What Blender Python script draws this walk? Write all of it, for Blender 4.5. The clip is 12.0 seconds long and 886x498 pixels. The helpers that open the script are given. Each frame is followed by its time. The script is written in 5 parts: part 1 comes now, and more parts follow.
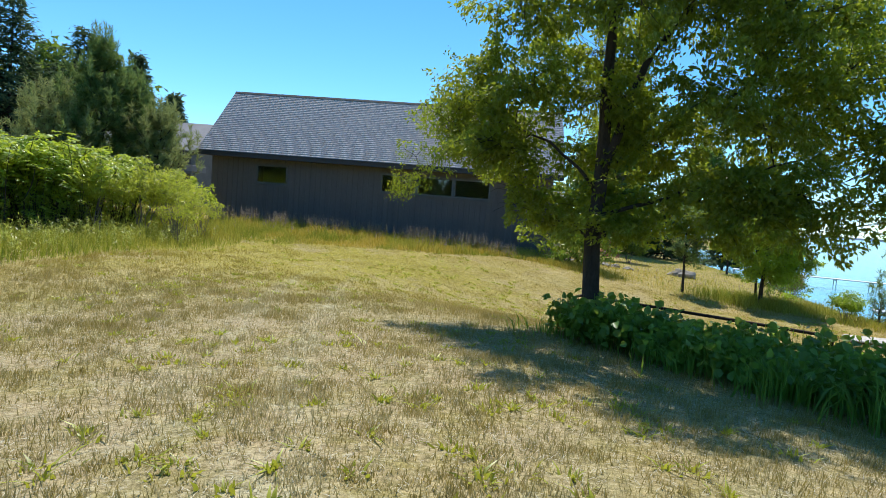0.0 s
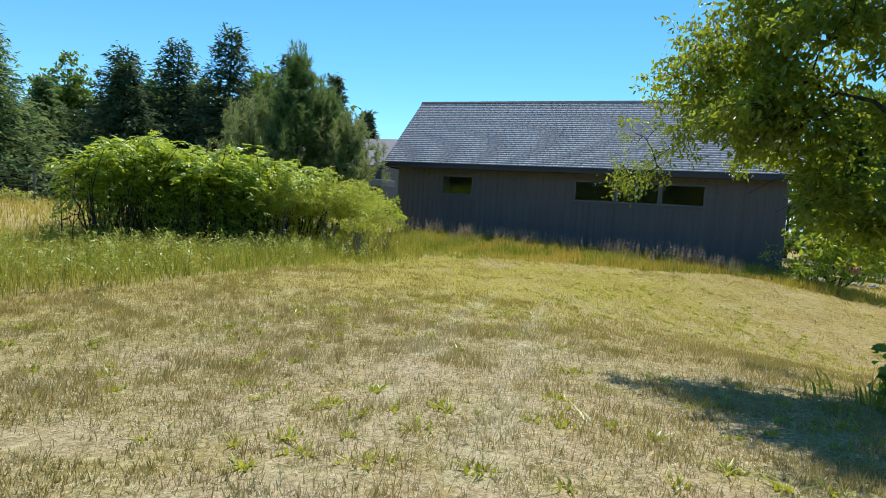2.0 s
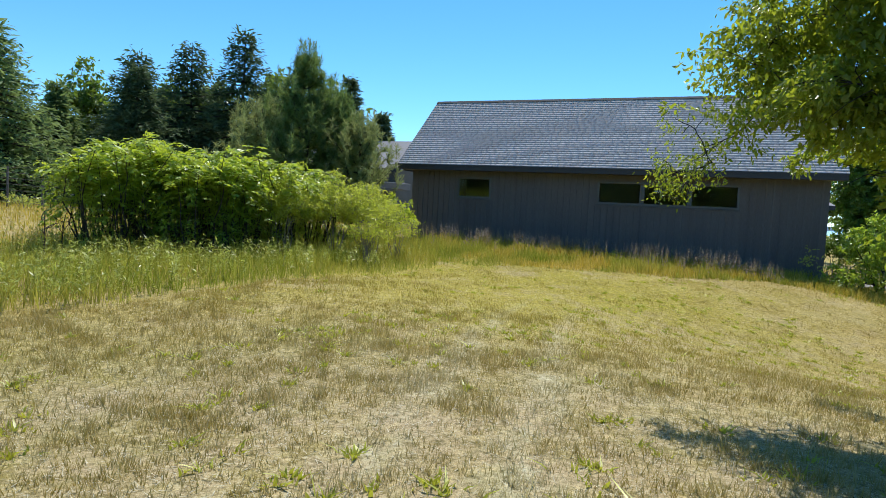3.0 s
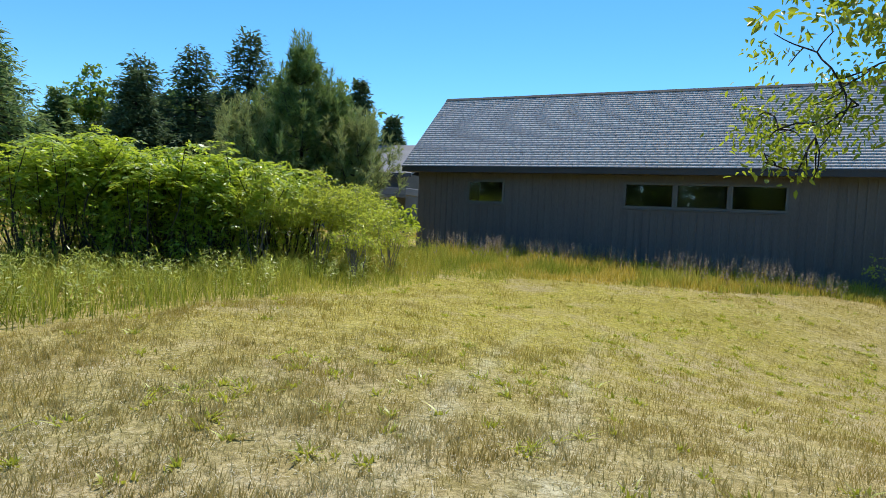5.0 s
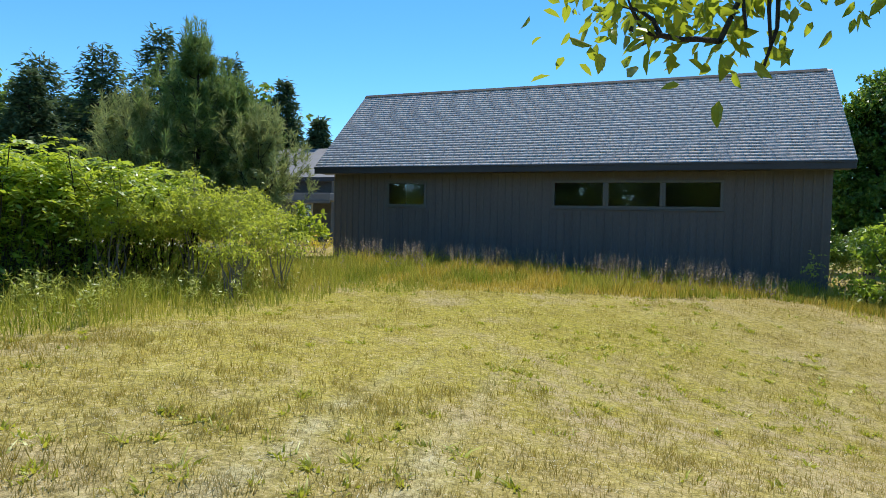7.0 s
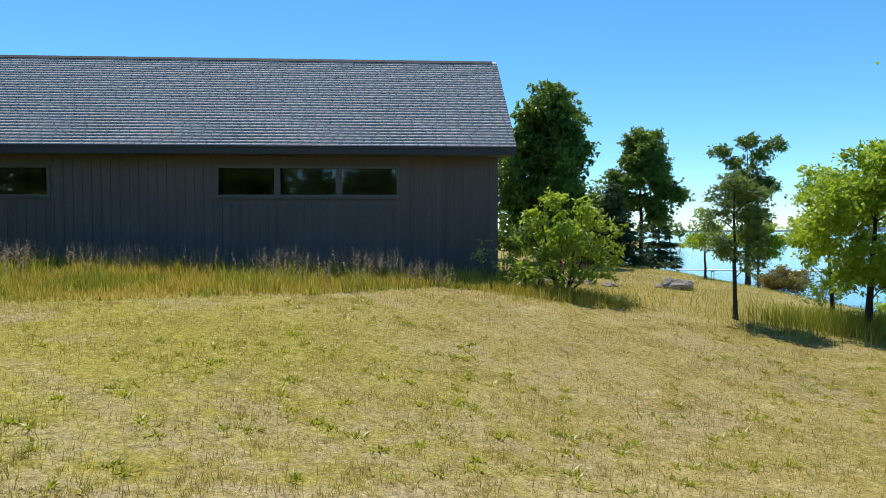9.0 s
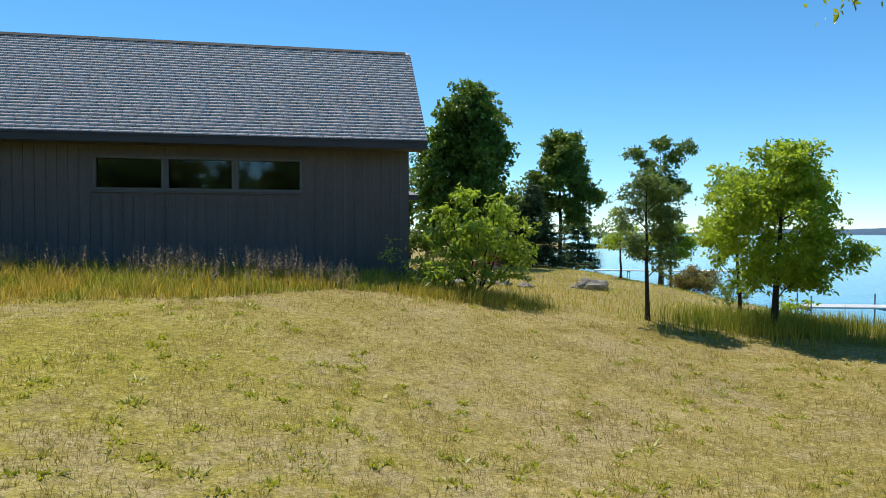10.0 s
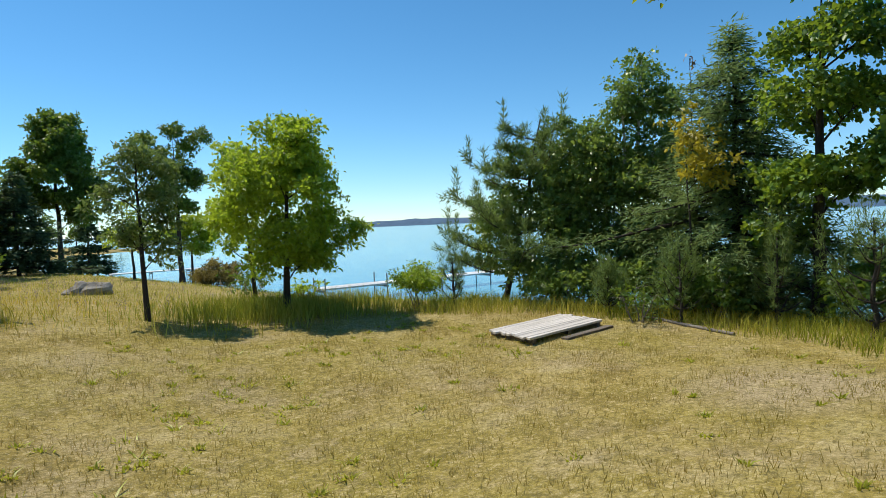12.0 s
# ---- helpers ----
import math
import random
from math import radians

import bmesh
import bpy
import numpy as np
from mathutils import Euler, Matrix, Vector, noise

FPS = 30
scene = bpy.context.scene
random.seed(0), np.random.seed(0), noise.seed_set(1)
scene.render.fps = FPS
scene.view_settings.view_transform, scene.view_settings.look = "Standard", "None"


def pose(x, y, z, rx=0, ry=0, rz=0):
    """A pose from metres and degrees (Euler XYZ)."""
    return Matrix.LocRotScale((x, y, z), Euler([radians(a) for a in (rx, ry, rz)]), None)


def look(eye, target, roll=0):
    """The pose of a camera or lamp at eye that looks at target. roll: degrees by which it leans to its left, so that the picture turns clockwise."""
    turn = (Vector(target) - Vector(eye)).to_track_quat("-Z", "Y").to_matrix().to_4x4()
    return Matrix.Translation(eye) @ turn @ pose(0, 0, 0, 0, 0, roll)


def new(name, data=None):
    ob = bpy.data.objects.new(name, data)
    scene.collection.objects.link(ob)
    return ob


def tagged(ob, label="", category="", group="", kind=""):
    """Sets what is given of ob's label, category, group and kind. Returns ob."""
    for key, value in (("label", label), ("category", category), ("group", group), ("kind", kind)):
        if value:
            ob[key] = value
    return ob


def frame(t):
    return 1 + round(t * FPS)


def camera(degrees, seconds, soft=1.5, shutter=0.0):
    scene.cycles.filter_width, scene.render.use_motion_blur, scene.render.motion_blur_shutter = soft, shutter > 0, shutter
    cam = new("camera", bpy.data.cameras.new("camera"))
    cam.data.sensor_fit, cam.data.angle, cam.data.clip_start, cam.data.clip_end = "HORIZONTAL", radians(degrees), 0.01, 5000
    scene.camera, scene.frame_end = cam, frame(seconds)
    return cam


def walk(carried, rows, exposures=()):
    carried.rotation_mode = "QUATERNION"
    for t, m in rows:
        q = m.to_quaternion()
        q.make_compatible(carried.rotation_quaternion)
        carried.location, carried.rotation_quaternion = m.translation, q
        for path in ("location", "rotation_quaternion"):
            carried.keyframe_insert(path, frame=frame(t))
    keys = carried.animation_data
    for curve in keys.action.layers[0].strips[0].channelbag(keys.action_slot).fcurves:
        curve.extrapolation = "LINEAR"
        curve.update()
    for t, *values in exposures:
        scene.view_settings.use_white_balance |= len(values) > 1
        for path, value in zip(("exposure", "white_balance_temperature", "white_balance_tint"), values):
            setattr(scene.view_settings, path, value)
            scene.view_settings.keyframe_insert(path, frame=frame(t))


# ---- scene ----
cam = camera(70.4, 12.0, 0.8)
PATH = [
    (0, (2.238, 1.499, 3.047), (2.064, 3.487, 2.913), 4.5),
    (0.5, (2.032, 2.113, 2.987), (1.611, 4.063, 2.845), 4.2),
    (1, (1.834, 2.665, 2.937), (1.233, 4.568, 2.798), 4.0),
    (1.5, (1.713, 3.093, 2.915), (1.042, 4.972, 2.781), 3.5),
    (2, (1.521, 3.637, 2.911), (0.781, 5.49, 2.779), 3.5),
    (2.5, (1.401, 4.134, 2.943), (0.612, 5.967, 2.817), 3.1),
    (3, (1.238, 4.672, 2.945), (0.439, 6.501, 2.819), 3.1),
    (3.5, (1.092, 5.176, 2.935), (0.277, 6.998, 2.818), 2.9),
    (5.5, (0.731, 7.351, 2.864), (-0.171, 9.134, 2.771), 2.4),
    (6, (0.76, 7.757, 2.888), (-0.178, 9.521, 2.799), 2.0),
    (6.5, (0.783, 8.277, 2.874), (-0.139, 10.05, 2.786), 1.9),
    (7, (0.897, 8.811, 2.865), (0.177, 10.676, 2.789), 1.3),
    (7.5, (1.011, 9.38, 2.798), (0.478, 11.306, 2.721), 0.9),
    (9.5, (2.217, 11.445, 2.533), (2.46, 13.429, 2.481), -0.1),
    (10, (2.41, 11.8, 2.509), (2.757, 13.768, 2.459), 0.1),
    (10.5, (2.603, 12.157, 2.486), (3.285, 14.036, 2.436), -0.4),
    (11, (2.903, 12.459, 2.385), (3.85, 14.22, 2.326), -1.1),
    (11.5, (3.262, 12.757, 2.305), (4.528, 14.304, 2.237), -1.7),
    (12, (3.659, 12.989, 2.2), (5.208, 14.25, 2.119), -2.4),
]
walk(cam, [(t, look(eye, target, roll)) for t, eye, target, roll in PATH], [(0, 0.35, 6250, 10), (6.5, 0.35, 6250, 10), (9.5, 0.18, 6500, 10), (12, 0.03, 6650, 10)])

# ---- world, sun, exposure ----
SUN_TO = Vector((-0.10, 0.51, 0.855)).normalized()      # the way to the sun
world = bpy.data.worlds.new("sky")
scene.world = world
world.use_nodes = True
wn = world.node_tree.nodes
sky = wn.new("ShaderNodeTexSky")
sky.sky_type, sky.sun_disc = "NISHITA", False
sky.sun_elevation = math.asin(SUN_TO.z)
sky.sun_rotation = math.atan2(SUN_TO.x, SUN_TO.y)
sky.air_density, sky.dust_density, sky.ozone_density = 0.8, 0.0, 3.0
wn["Background"].inputs["Strength"].default_value = 0.135
clear = wn.new("ShaderNodeHueSaturation")               # the clear deep blue of a dry noon
clear.inputs["Saturation"].default_value, clear.inputs["Hue"].default_value = 1.18, 0.486
world.node_tree.links.new(sky.outputs["Color"], clear.inputs["Color"])
azure = wn.new("ShaderNodeMix")
azure.data_type, azure.blend_type = "RGBA", "MULTIPLY"
azure.inputs["Factor"].default_value = 1.0
azure.inputs[7].default_value = (0.82, 0.99, 1.12, 1)
world.node_tree.links.new(clear.outputs["Color"], azure.inputs[6])
world.node_tree.links.new(azure.outputs[2], wn["Background"].inputs["Color"])
sun_data = bpy.data.lights.new("sun", "SUN")
sun_data.energy, sun_data.angle, sun_data.color = 4.6, radians(0.53), (1.0, 0.95, 0.86)
sun = new("sun", sun_data)
sun.matrix_world = Matrix.Translation((0, 30, 60)) @ SUN_TO.to_track_quat("Z", "Y").to_matrix().to_4x4()

# ---- materials ----
def mat(name):
    m = bpy.data.materials.new(name)
    m.use_nodes = True
    nt = m.node_tree
    nt.nodes.clear()
    out = nt.nodes.new("ShaderNodeOutputMaterial")
    return m, nt, out


def node(nt, kind, **inputs):
    n = nt.nodes.new(kind)
    for k, v in inputs.items():
        n.inputs[k.replace("_", " ")].default_value = v
    return n


def noise_tex(nt, scale, detail=4.0, rough=0.55, stretch=None):
    geo = nt.nodes.new("ShaderNodeNewGeometry")
    n = node(nt, "ShaderNodeTexNoise", Scale=scale, Detail=detail, Roughness=rough)
    if stretch:
        mp = nt.nodes.new("ShaderNodeMapping")
        mp.inputs["Scale"].default_value = stretch
        nt.links.new(geo.outputs["Position"], mp.inputs["Vector"])
        nt.links.new(mp.outputs["Vector"], n.inputs["Vector"])
    else:
        nt.links.new(geo.outputs["Position"], n.inputs["Vector"])
    return n.outputs["Fac"]


def ramp(nt, fac, stops):
    r = nt.nodes.new("ShaderNodeValToRGB")
    el = r.color_ramp.elements
    while len(el) < len(stops):
        el.new(0.5)
    for e, (p, c) in zip(el, stops):
        e.position, e.color = p, (*c, 1)
    nt.links.new(fac, r.inputs["Fac"])
    return r.outputs["Color"]


def mix(nt, fac, a, b, blend="MIX"):
    m = nt.nodes.new("ShaderNodeMix")
    m.data_type, m.blend_type = "RGBA", blend
    for sock, v in ((m.inputs[0], fac), (m.inputs[6], a), (m.inputs[7], b)):
        if isinstance(v, (int, float)):
            sock.default_value = v
        elif isinstance(v, tuple):
            sock.default_value = (*v, 1)
        else:
            nt.links.new(v, sock)
    return m.outputs[2]


def bump(nt, height, strength, distance):
    b = node(nt, "ShaderNodeBump", Strength=strength, Distance=distance)
    nt.links.new(height, b.inputs["Height"])
    return b.outputs["Normal"]


def solid(name, a, b, scale=3.0, fine=40.0, rough=0.8, metal=0.0, relief=0.3, dist=0.004, stretch=None, spread=0.0):
    """A plain surface with variation at two scales and fine relief; spread: brightness from piece to piece."""
    m, nt, out = mat(name)
    bs = node(nt, "ShaderNodeBsdfPrincipled", Roughness=rough, Metallic=metal)
    big = noise_tex(nt, scale, 4, 0.6, stretch)
    small = noise_tex(nt, fine, 3, 0.6, stretch)
    col = ramp(nt, big, [(0.3, a), (0.7, b)])
    col = mix(nt, 0.35, col, ramp(nt, small, [(0.3, tuple(v * 0.6 for v in a)), (0.7, tuple(min(1, v * 1.3) for v in b))]))
    if spread:
        info = nt.nodes.new("ShaderNodeObjectInfo")
        isl = nt.nodes.new("ShaderNodeNewGeometry")
        add = nt.nodes.new("ShaderNodeMath")
        add.operation = "ADD"
        nt.links.new(info.outputs["Random"], add.inputs[0])
        nt.links.new(isl.outputs["Random Per Island"], add.inputs[1])
        half = nt.nodes.new("ShaderNodeMath")
        half.operation = "FRACT"
        nt.links.new(add.outputs[0], half.inputs[0])
        lo, hi = 1 - spread, 1 + spread
        tone = ramp(nt, half.outputs[0], [(0.0, (lo, lo, lo)), (1.0, (hi, hi, hi))])
        col = mix(nt, 1.0, col, tone, "MULTIPLY")
    nt.links.new(col, bs.inputs["Base Color"])
    nt.links.new(bump(nt, small, relief, dist), bs.inputs["Normal"])
    nt.links.new(bs.outputs[0], out.inputs[0])
    return m


def leafy(name, dark, light, glow, through_=0.45, rough=0.42, patch=0.6, gloss=0.5):
    """Foliage: each leaf its own green, lit from behind as well as from the front."""
    m, nt, out = mat(name)
    geo = nt.nodes.new("ShaderNodeNewGeometry")
    isl = geo.outputs["Random Per Island"]
    col = ramp(nt, isl, [(0.0, dark), (0.75, light), (1.0, tuple(min(1, v * 1.35) for v in light))])
    col = mix(nt, 0.5, col, ramp(nt, noise_tex(nt, patch, 2), [(0.35, dark), (0.65, light)]))
    bs = node(nt, "ShaderNodeBsdfPrincipled", Roughness=rough)
    bs.inputs["Specular IOR Level"].default_value = gloss
    tr = nt.nodes.new("ShaderNodeBsdfTranslucent")
    nt.links.new(col, bs.inputs["Base Color"])
    nt.links.new(mix(nt, 0.6, col, glow), tr.inputs["Color"])
    ms = nt.nodes.new("ShaderNodeMixShader")
    ms.inputs[0].default_value = through_
    nt.links.new(bs.outputs[0], ms.inputs[1])
    nt.links.new(tr.outputs[0], ms.inputs[2])
    nt.links.new(ms.outputs[0], out.inputs[0])
    return m


def worn_patch(nt, centre, size):
    """1 in the middle of a trodden patch, 0 outside it."""
    geo = nt.nodes.new("ShaderNodeNewGeometry")
    d = nt.nodes.new("ShaderNodeVectorMath")
    d.operation = "DISTANCE"
    d.inputs[1].default_value = centre
    nt.links.new(geo.outputs["Position"], d.inputs[0])
    k = nt.nodes.new("ShaderNodeMath")
    k.operation = "DIVIDE"
    k.inputs[1].default_value = size
    nt.links.new(d.outputs["Value"], k.inputs[0])
    return ramp(nt, k.outputs[0], [(0.45, (1, 1, 1)), (1.0, (0, 0, 0))])


def wheel_tracks(nt):
    """1 on two parallel tracks that curve up the slope, 0 beside them and far off."""
    def calc(op, a, b=0.0):
        n = nt.nodes.new("ShaderNodeMath")
        n.operation = op
        for sock, v in zip(n.inputs, (a, b)):
            if isinstance(v, (int, float)):
                sock.default_value = v
            else:
                nt.links.new(v, sock)
        return n.outputs[0]

    geo = nt.nodes.new("ShaderNodeNewGeometry")
    xyz = nt.nodes.new("ShaderNodeSeparateXYZ")
    nt.links.new(geo.outputs["Position"], xyz.inputs[0])
    u = calc("SUBTRACT", xyz.outputs["Y"], 4.78)
    line = calc("ADD", calc("MULTIPLY", u, -0.27), calc("MULTIPLY", calc("MULTIPLY", u, u), 0.007))
    off = calc("SUBTRACT", calc("SUBTRACT", xyz.outputs["X"], 0.72), line)
    d = calc("ABSOLUTE", calc("SUBTRACT", calc("ABSOLUTE", off), 0.43))
    far = calc("DIVIDE", calc("MAXIMUM", calc("SUBTRACT", u, 4.0), 0.0), 9.0)
    return ramp(nt, calc("ADD", calc("DIVIDE", d, 0.34), far), [(0.15, (1, 1, 1)), (1.0, (0, 0, 0))])


def lawn_colour(nt):
    """Dry mown grass: straw, olive and bare sandy patches of their own shape."""
    a = noise_tex(nt, 0.33, 5, 0.62)
    b = noise_tex(nt, 1.3, 5, 0.65)
    c = noise_tex(nt, 9.0, 5, 0.7)
    base = ramp(nt, b, [(0.32, STRAW_DARK), (0.5, STRAW), (0.68, STRAW_PALE)])
    green = ramp(nt, c, [(0.35, OLIVE), (0.65, OLIVE_PALE)])
    col = mix(nt, ramp(nt, a, [(0.36, (0.12,) * 3), (0.64, (0.75,) * 3)]), base, green)
    # bleached by the sun and thin on the higher part of the slope
    pale = ramp(nt, c, [(0.35, (0.225, 0.205, 0.08)), (0.65, (0.49, 0.445, 0.275))])
    thin = mix(nt, 1.0, worn_patch(nt, (1.4, 6.0, 1.6), 8.5), ramp(nt, b, [(0.34, (0.2,) * 3), (0.6, (0.65,) * 3)]), "MULTIPLY")
    col = mix(nt, thin, col, pale)
    # greener along the hedge and before the outbuilding
    lush = mix(nt, 1.0, worn_patch(nt, (-3.0, 17.2, 1.3), 7.5), ramp(nt, b, [(0.3, (0.35,) * 3), (0.65, (0.85,) * 3)]), "MULTIPLY")
    col = mix(nt, lush, col, ramp(nt, c, [(0.35, (0.25, 0.235, 0.008)), (0.65, (0.46, 0.40, 0.018))]))
    # two wheel tracks of bleached grass
    worn = mix(nt, 1.0, wheel_tracks(nt), ramp(nt, noise_tex(nt, 2.6, 4, 0.7), [(0.36, (0.1,) * 3), (0.6, (0.85,) * 3)]), "MULTIPLY")
    col = mix(nt, worn, col, ramp(nt, c, [(0.35, (0.40, 0.36, 0.20)), (0.65, (0.66, 0.61, 0.42))]))
    return col, a, b, c


STRAW_DARK, STRAW, STRAW_PALE = (0.235, 0.165, 0.034), (0.45, 0.335, 0.10), (0.60, 0.475, 0.235)
OLIVE, OLIVE_PALE = (0.20, 0.17, 0.02), (0.385, 0.31, 0.05)


def ground_material():
    m, nt, out = mat("dry lawn")
    col, a, b, c = lawn_colour(nt)
    fine = noise_tex(nt, 60.0, 4, 0.7)
    sand = ramp(nt, fine, [(0.3, (0.29, 0.215, 0.11)), (0.7, (0.61, 0.485, 0.29))])
    bare = ramp(nt, noise_tex(nt, 0.75, 6, 0.7), [(0.52, (0, 0, 0)), (0.66, (0.6,) * 3)])
    col = mix(nt, bare, col, sand)
    for place_, size_, lo in (((0.6, 6.5, 1.5), 4.6, 0.40), ((10.05, 14.1, 0.6), 1.25, 0.30), ((1.5, 14.8, 1.2), 3.4, 0.44), ((5.5, 17.5, 0.9), 4.0, 0.52)):
        worn = worn_patch(nt, place_, size_)
        keep = ramp(nt, noise_tex(nt, 2.2, 6, 0.75), [(lo, (0, 0, 0)), (lo + 0.2, (0.9,) * 3)])
        col = mix(nt, mix(nt, 1.0, worn, keep, "MULTIPLY"), col, sand)
    col = mix(nt, ramp(nt, fine, [(0.35, (0.0,) * 3), (0.75, (0.6,) * 3)]), col, mix(nt, 0.5, col, (0.12, 0.09, 0.03)))
    mottle = noise_tex(nt, 11.0, 8, 0.78)
    col = mix(nt, ramp(nt, mottle, [(0.38, (0.8,) * 3), (0.48, (0.0,) * 3)]), col, (0.13, 0.105, 0.03))
    col = mix(nt, ramp(nt, mottle, [(0.54, (0.0,) * 3), (0.64, (0.75,) * 3)]), col, STRAW_PALE)
    fleck = noise_tex(nt, 34.0, 6, 0.8)
    col = mix(nt, ramp(nt, fleck, [(0.40, (0.7,) * 3), (0.50, (0.0,) * 3)]), col, (0.14, 0.115, 0.05))
    col = mix(nt, ramp(nt, fleck, [(0.55, (0.0,) * 3), (0.63, (0.5,) * 3)]), col, (0.62, 0.54, 0.34))
    bs = node(nt, "ShaderNodeBsdfPrincipled", Roughness=0.95)
    bs.inputs["Specular IOR Level"].default_value = 0.1
    nt.links.new(col, bs.inputs["Base Color"])
    nt.links.new(bump(nt, fine, 0.7, 0.02), bs.inputs["Normal"])
    nt.links.new(bs.outputs[0], out.inputs[0])
    return m


def blade_material(name, kind):
    m, nt, out = mat(name)
    geo = nt.nodes.new("ShaderNodeNewGeometry")
    isl = geo.outputs["Random Per Island"]
    if kind == "lawn":
        col = lawn_colour(nt)[0]
        col = mix(nt, 0.42, col, ramp(nt, isl, [(0.0, (0.28, 0.21, 0.05)), (0.3, OLIVE_PALE), (0.6, STRAW), (1.0, (0.78, 0.63, 0.35))]))
    elif kind == "green":
        col = ramp(nt, isl, [(0.0, (0.11, 0.15, 0.014)), (0.6, (0.36, 0.39, 0.045)), (1.0, (0.64, 0.56, 0.15))])
        col = mix(nt, 0.4, col, ramp(nt, noise_tex(nt, 0.5, 3), [(0.4, (0.26, 0.31, 0.03)), (0.62, (0.58, 0.47, 0.09))]))
    else:
        col = ramp(nt, isl, [(0.0, (0.27, 0.23, 0.02)), (0.5, (0.64, 0.475, 0.055)), (1.0, (0.84, 0.66, 0.22))])
        col = mix(nt, 0.4, col, ramp(nt, noise_tex(nt, 0.6, 3), [(0.38, (0.32, 0.32, 0.04)), (0.62, (0.60, 0.44, 0.10))]))
    df = nt.nodes.new("ShaderNodeBsdfDiffuse")
    tr = nt.nodes.new("ShaderNodeBsdfTranslucent")
    ms = nt.nodes.new("ShaderNodeMixShader")
    ms.inputs[0].default_value = 0.4
    nt.links.new(col, df.inputs["Color"])
    nt.links.new(col, tr.inputs["Color"])
    nt.links.new(df.outputs[0], ms.inputs[1])
    nt.links.new(tr.outputs[0], ms.inputs[2])
    nt.links.new(ms.outputs[0], out.inputs[0])
    return m


def water_material():
    m, nt, out = mat("lake water")
    bs = node(nt, "ShaderNodeBsdfPrincipled", Roughness=0.12)
    bs.inputs["IOR"].default_value = 1.33
    shallow = noise_tex(nt, 0.02, 3, 0.5, (1, 0.35, 1))
    nt.links.new(ramp(nt, shallow, [(0.35, (0.09, 0.30, 0.40)), (0.65, (0.15, 0.40, 0.48))]), bs.inputs["Base Color"])
    r = noise_tex(nt, 2.4, 4, 0.6, (1.0, 0.5, 1))
    nt.links.new(bump(nt, r, 0.35, 0.06), bs.inputs["Normal"])
    nt.links.new(bs.outputs[0], out.inputs[0])
    return m


def glass_material():
    m, nt, out = mat("window glass")
    bs = node(nt, "ShaderNodeBsdfPrincipled", Roughness=0.02)
    bs.inputs["Base Color"].default_value = (0.78, 0.84, 0.80, 1)
    bs.inputs["Transmission Weight"].default_value = 1.0
    bs.inputs["IOR"].default_value = 1.5
    nt.links.new(bump(nt, noise_tex(nt, 1.2, 1), 0.05, 0.01), bs.inputs["Normal"])
    nt.links.new(bs.outputs[0], out.inputs[0])
    return m


M_GROUND, M_LAWN = ground_material(), blade_material("mown grass", "lawn")
M_TALL_GREEN, M_TALL_DRY = blade_material("tall green grass", "green"), blade_material("tall dry grass", "dry")
M_WATER, M_GLASS = water_material(), glass_material()
M_SIDING = solid("stained siding", (0.110, 0.096, 0.093), (0.157, 0.138, 0.133), 1.2, 30, 0.8, 0, 0.4, 0.003, (3, 3, 0.25), 0.12)
M_TRIM = solid("trim paint", (0.03, 0.030, 0.036), (0.045, 0.045, 0.052), 1.5, 40, 0.6, 0, 0.2, 0.002)
M_FRAME = solid("window frame", (0.10, 0.098, 0.098), (0.13, 0.127, 0.125), 2, 40, 0.6, 0, 0.2, 0.002)
M_SHINGLE = solid("asphalt shingle", (0.51, 0.44, 0.41), (0.59, 0.51, 0.475), 0.8, 90, 0.95, 0, 0.6, 0.004, None, 0.025)
M_UNDER = solid("roof underlay", (0.03, 0.03, 0.032), (0.045, 0.045, 0.05), 2, 30, 0.9)
M_INSIDE = solid("dark plasterboard", (0.36, 0.36, 0.33), (0.48, 0.47, 0.43), 1, 20, 0.9)
M_BARK = solid("bark", (0.028, 0.022, 0.018), (0.07, 0.057, 0.045), 6, 35, 0.95, 0, 1.0, 0.02, (4, 4, 0.6))
M_BARK_PALE = solid("pale bark", (0.14, 0.12, 0.10), (0.26, 0.23, 0.19), 6, 35, 0.95, 0, 0.8, 0.01, (2, 2, 0.8))
M_BIRCH = solid("birch bark", (0.45, 0.42, 0.38), (0.72, 0.69, 0.64), 5, 30, 0.8, 0, 0.5, 0.005, (0.6, 0.6, 3))
M_STONE = solid("fieldstone", (0.16, 0.14, 0.11), (0.36, 0.33, 0.28), 3, 35, 0.9, 0, 0.8, 0.02)
M_PLANK = solid("weathered plank", (0.50, 0.455, 0.40), (0.68, 0.63, 0.57), 2, 40, 0.9, 0, 0.7, 0.004, (0.5, 4, 4), 0.12)
M_ROTTEN = solid("old timber", (0.10, 0.08, 0.06), (0.22, 0.18, 0.14), 3, 40, 0.95, 0, 0.7, 0.006, (0.6, 4, 4))
M_DOCK = solid("dock board", (0.52, 0.52, 0.50), (0.74, 0.74, 0.72), 2, 30, 0.7, 0, 0.3, 0.004, None, 0.1)
M_STEEL = solid("galvanised steel", (0.18, 0.19, 0.20), (0.30, 0.31, 0.32), 4, 50, 0.5, 0.7, 0.2, 0.001)
M_RUST = solid("rusty pipe", (0.035, 0.022, 0.016), (0.09, 0.05, 0.032), 8, 60, 0.8, 0.2, 0.5, 0.002)
M_POST = solid("fence post", (0.08, 0.07, 0.06), (0.17, 0.155, 0.14), 5, 40, 0.9)
M_ROAD = solid("gravel road", (0.30, 0.29, 0.28), (0.42, 0.41, 0.39), 2, 30, 0.95)
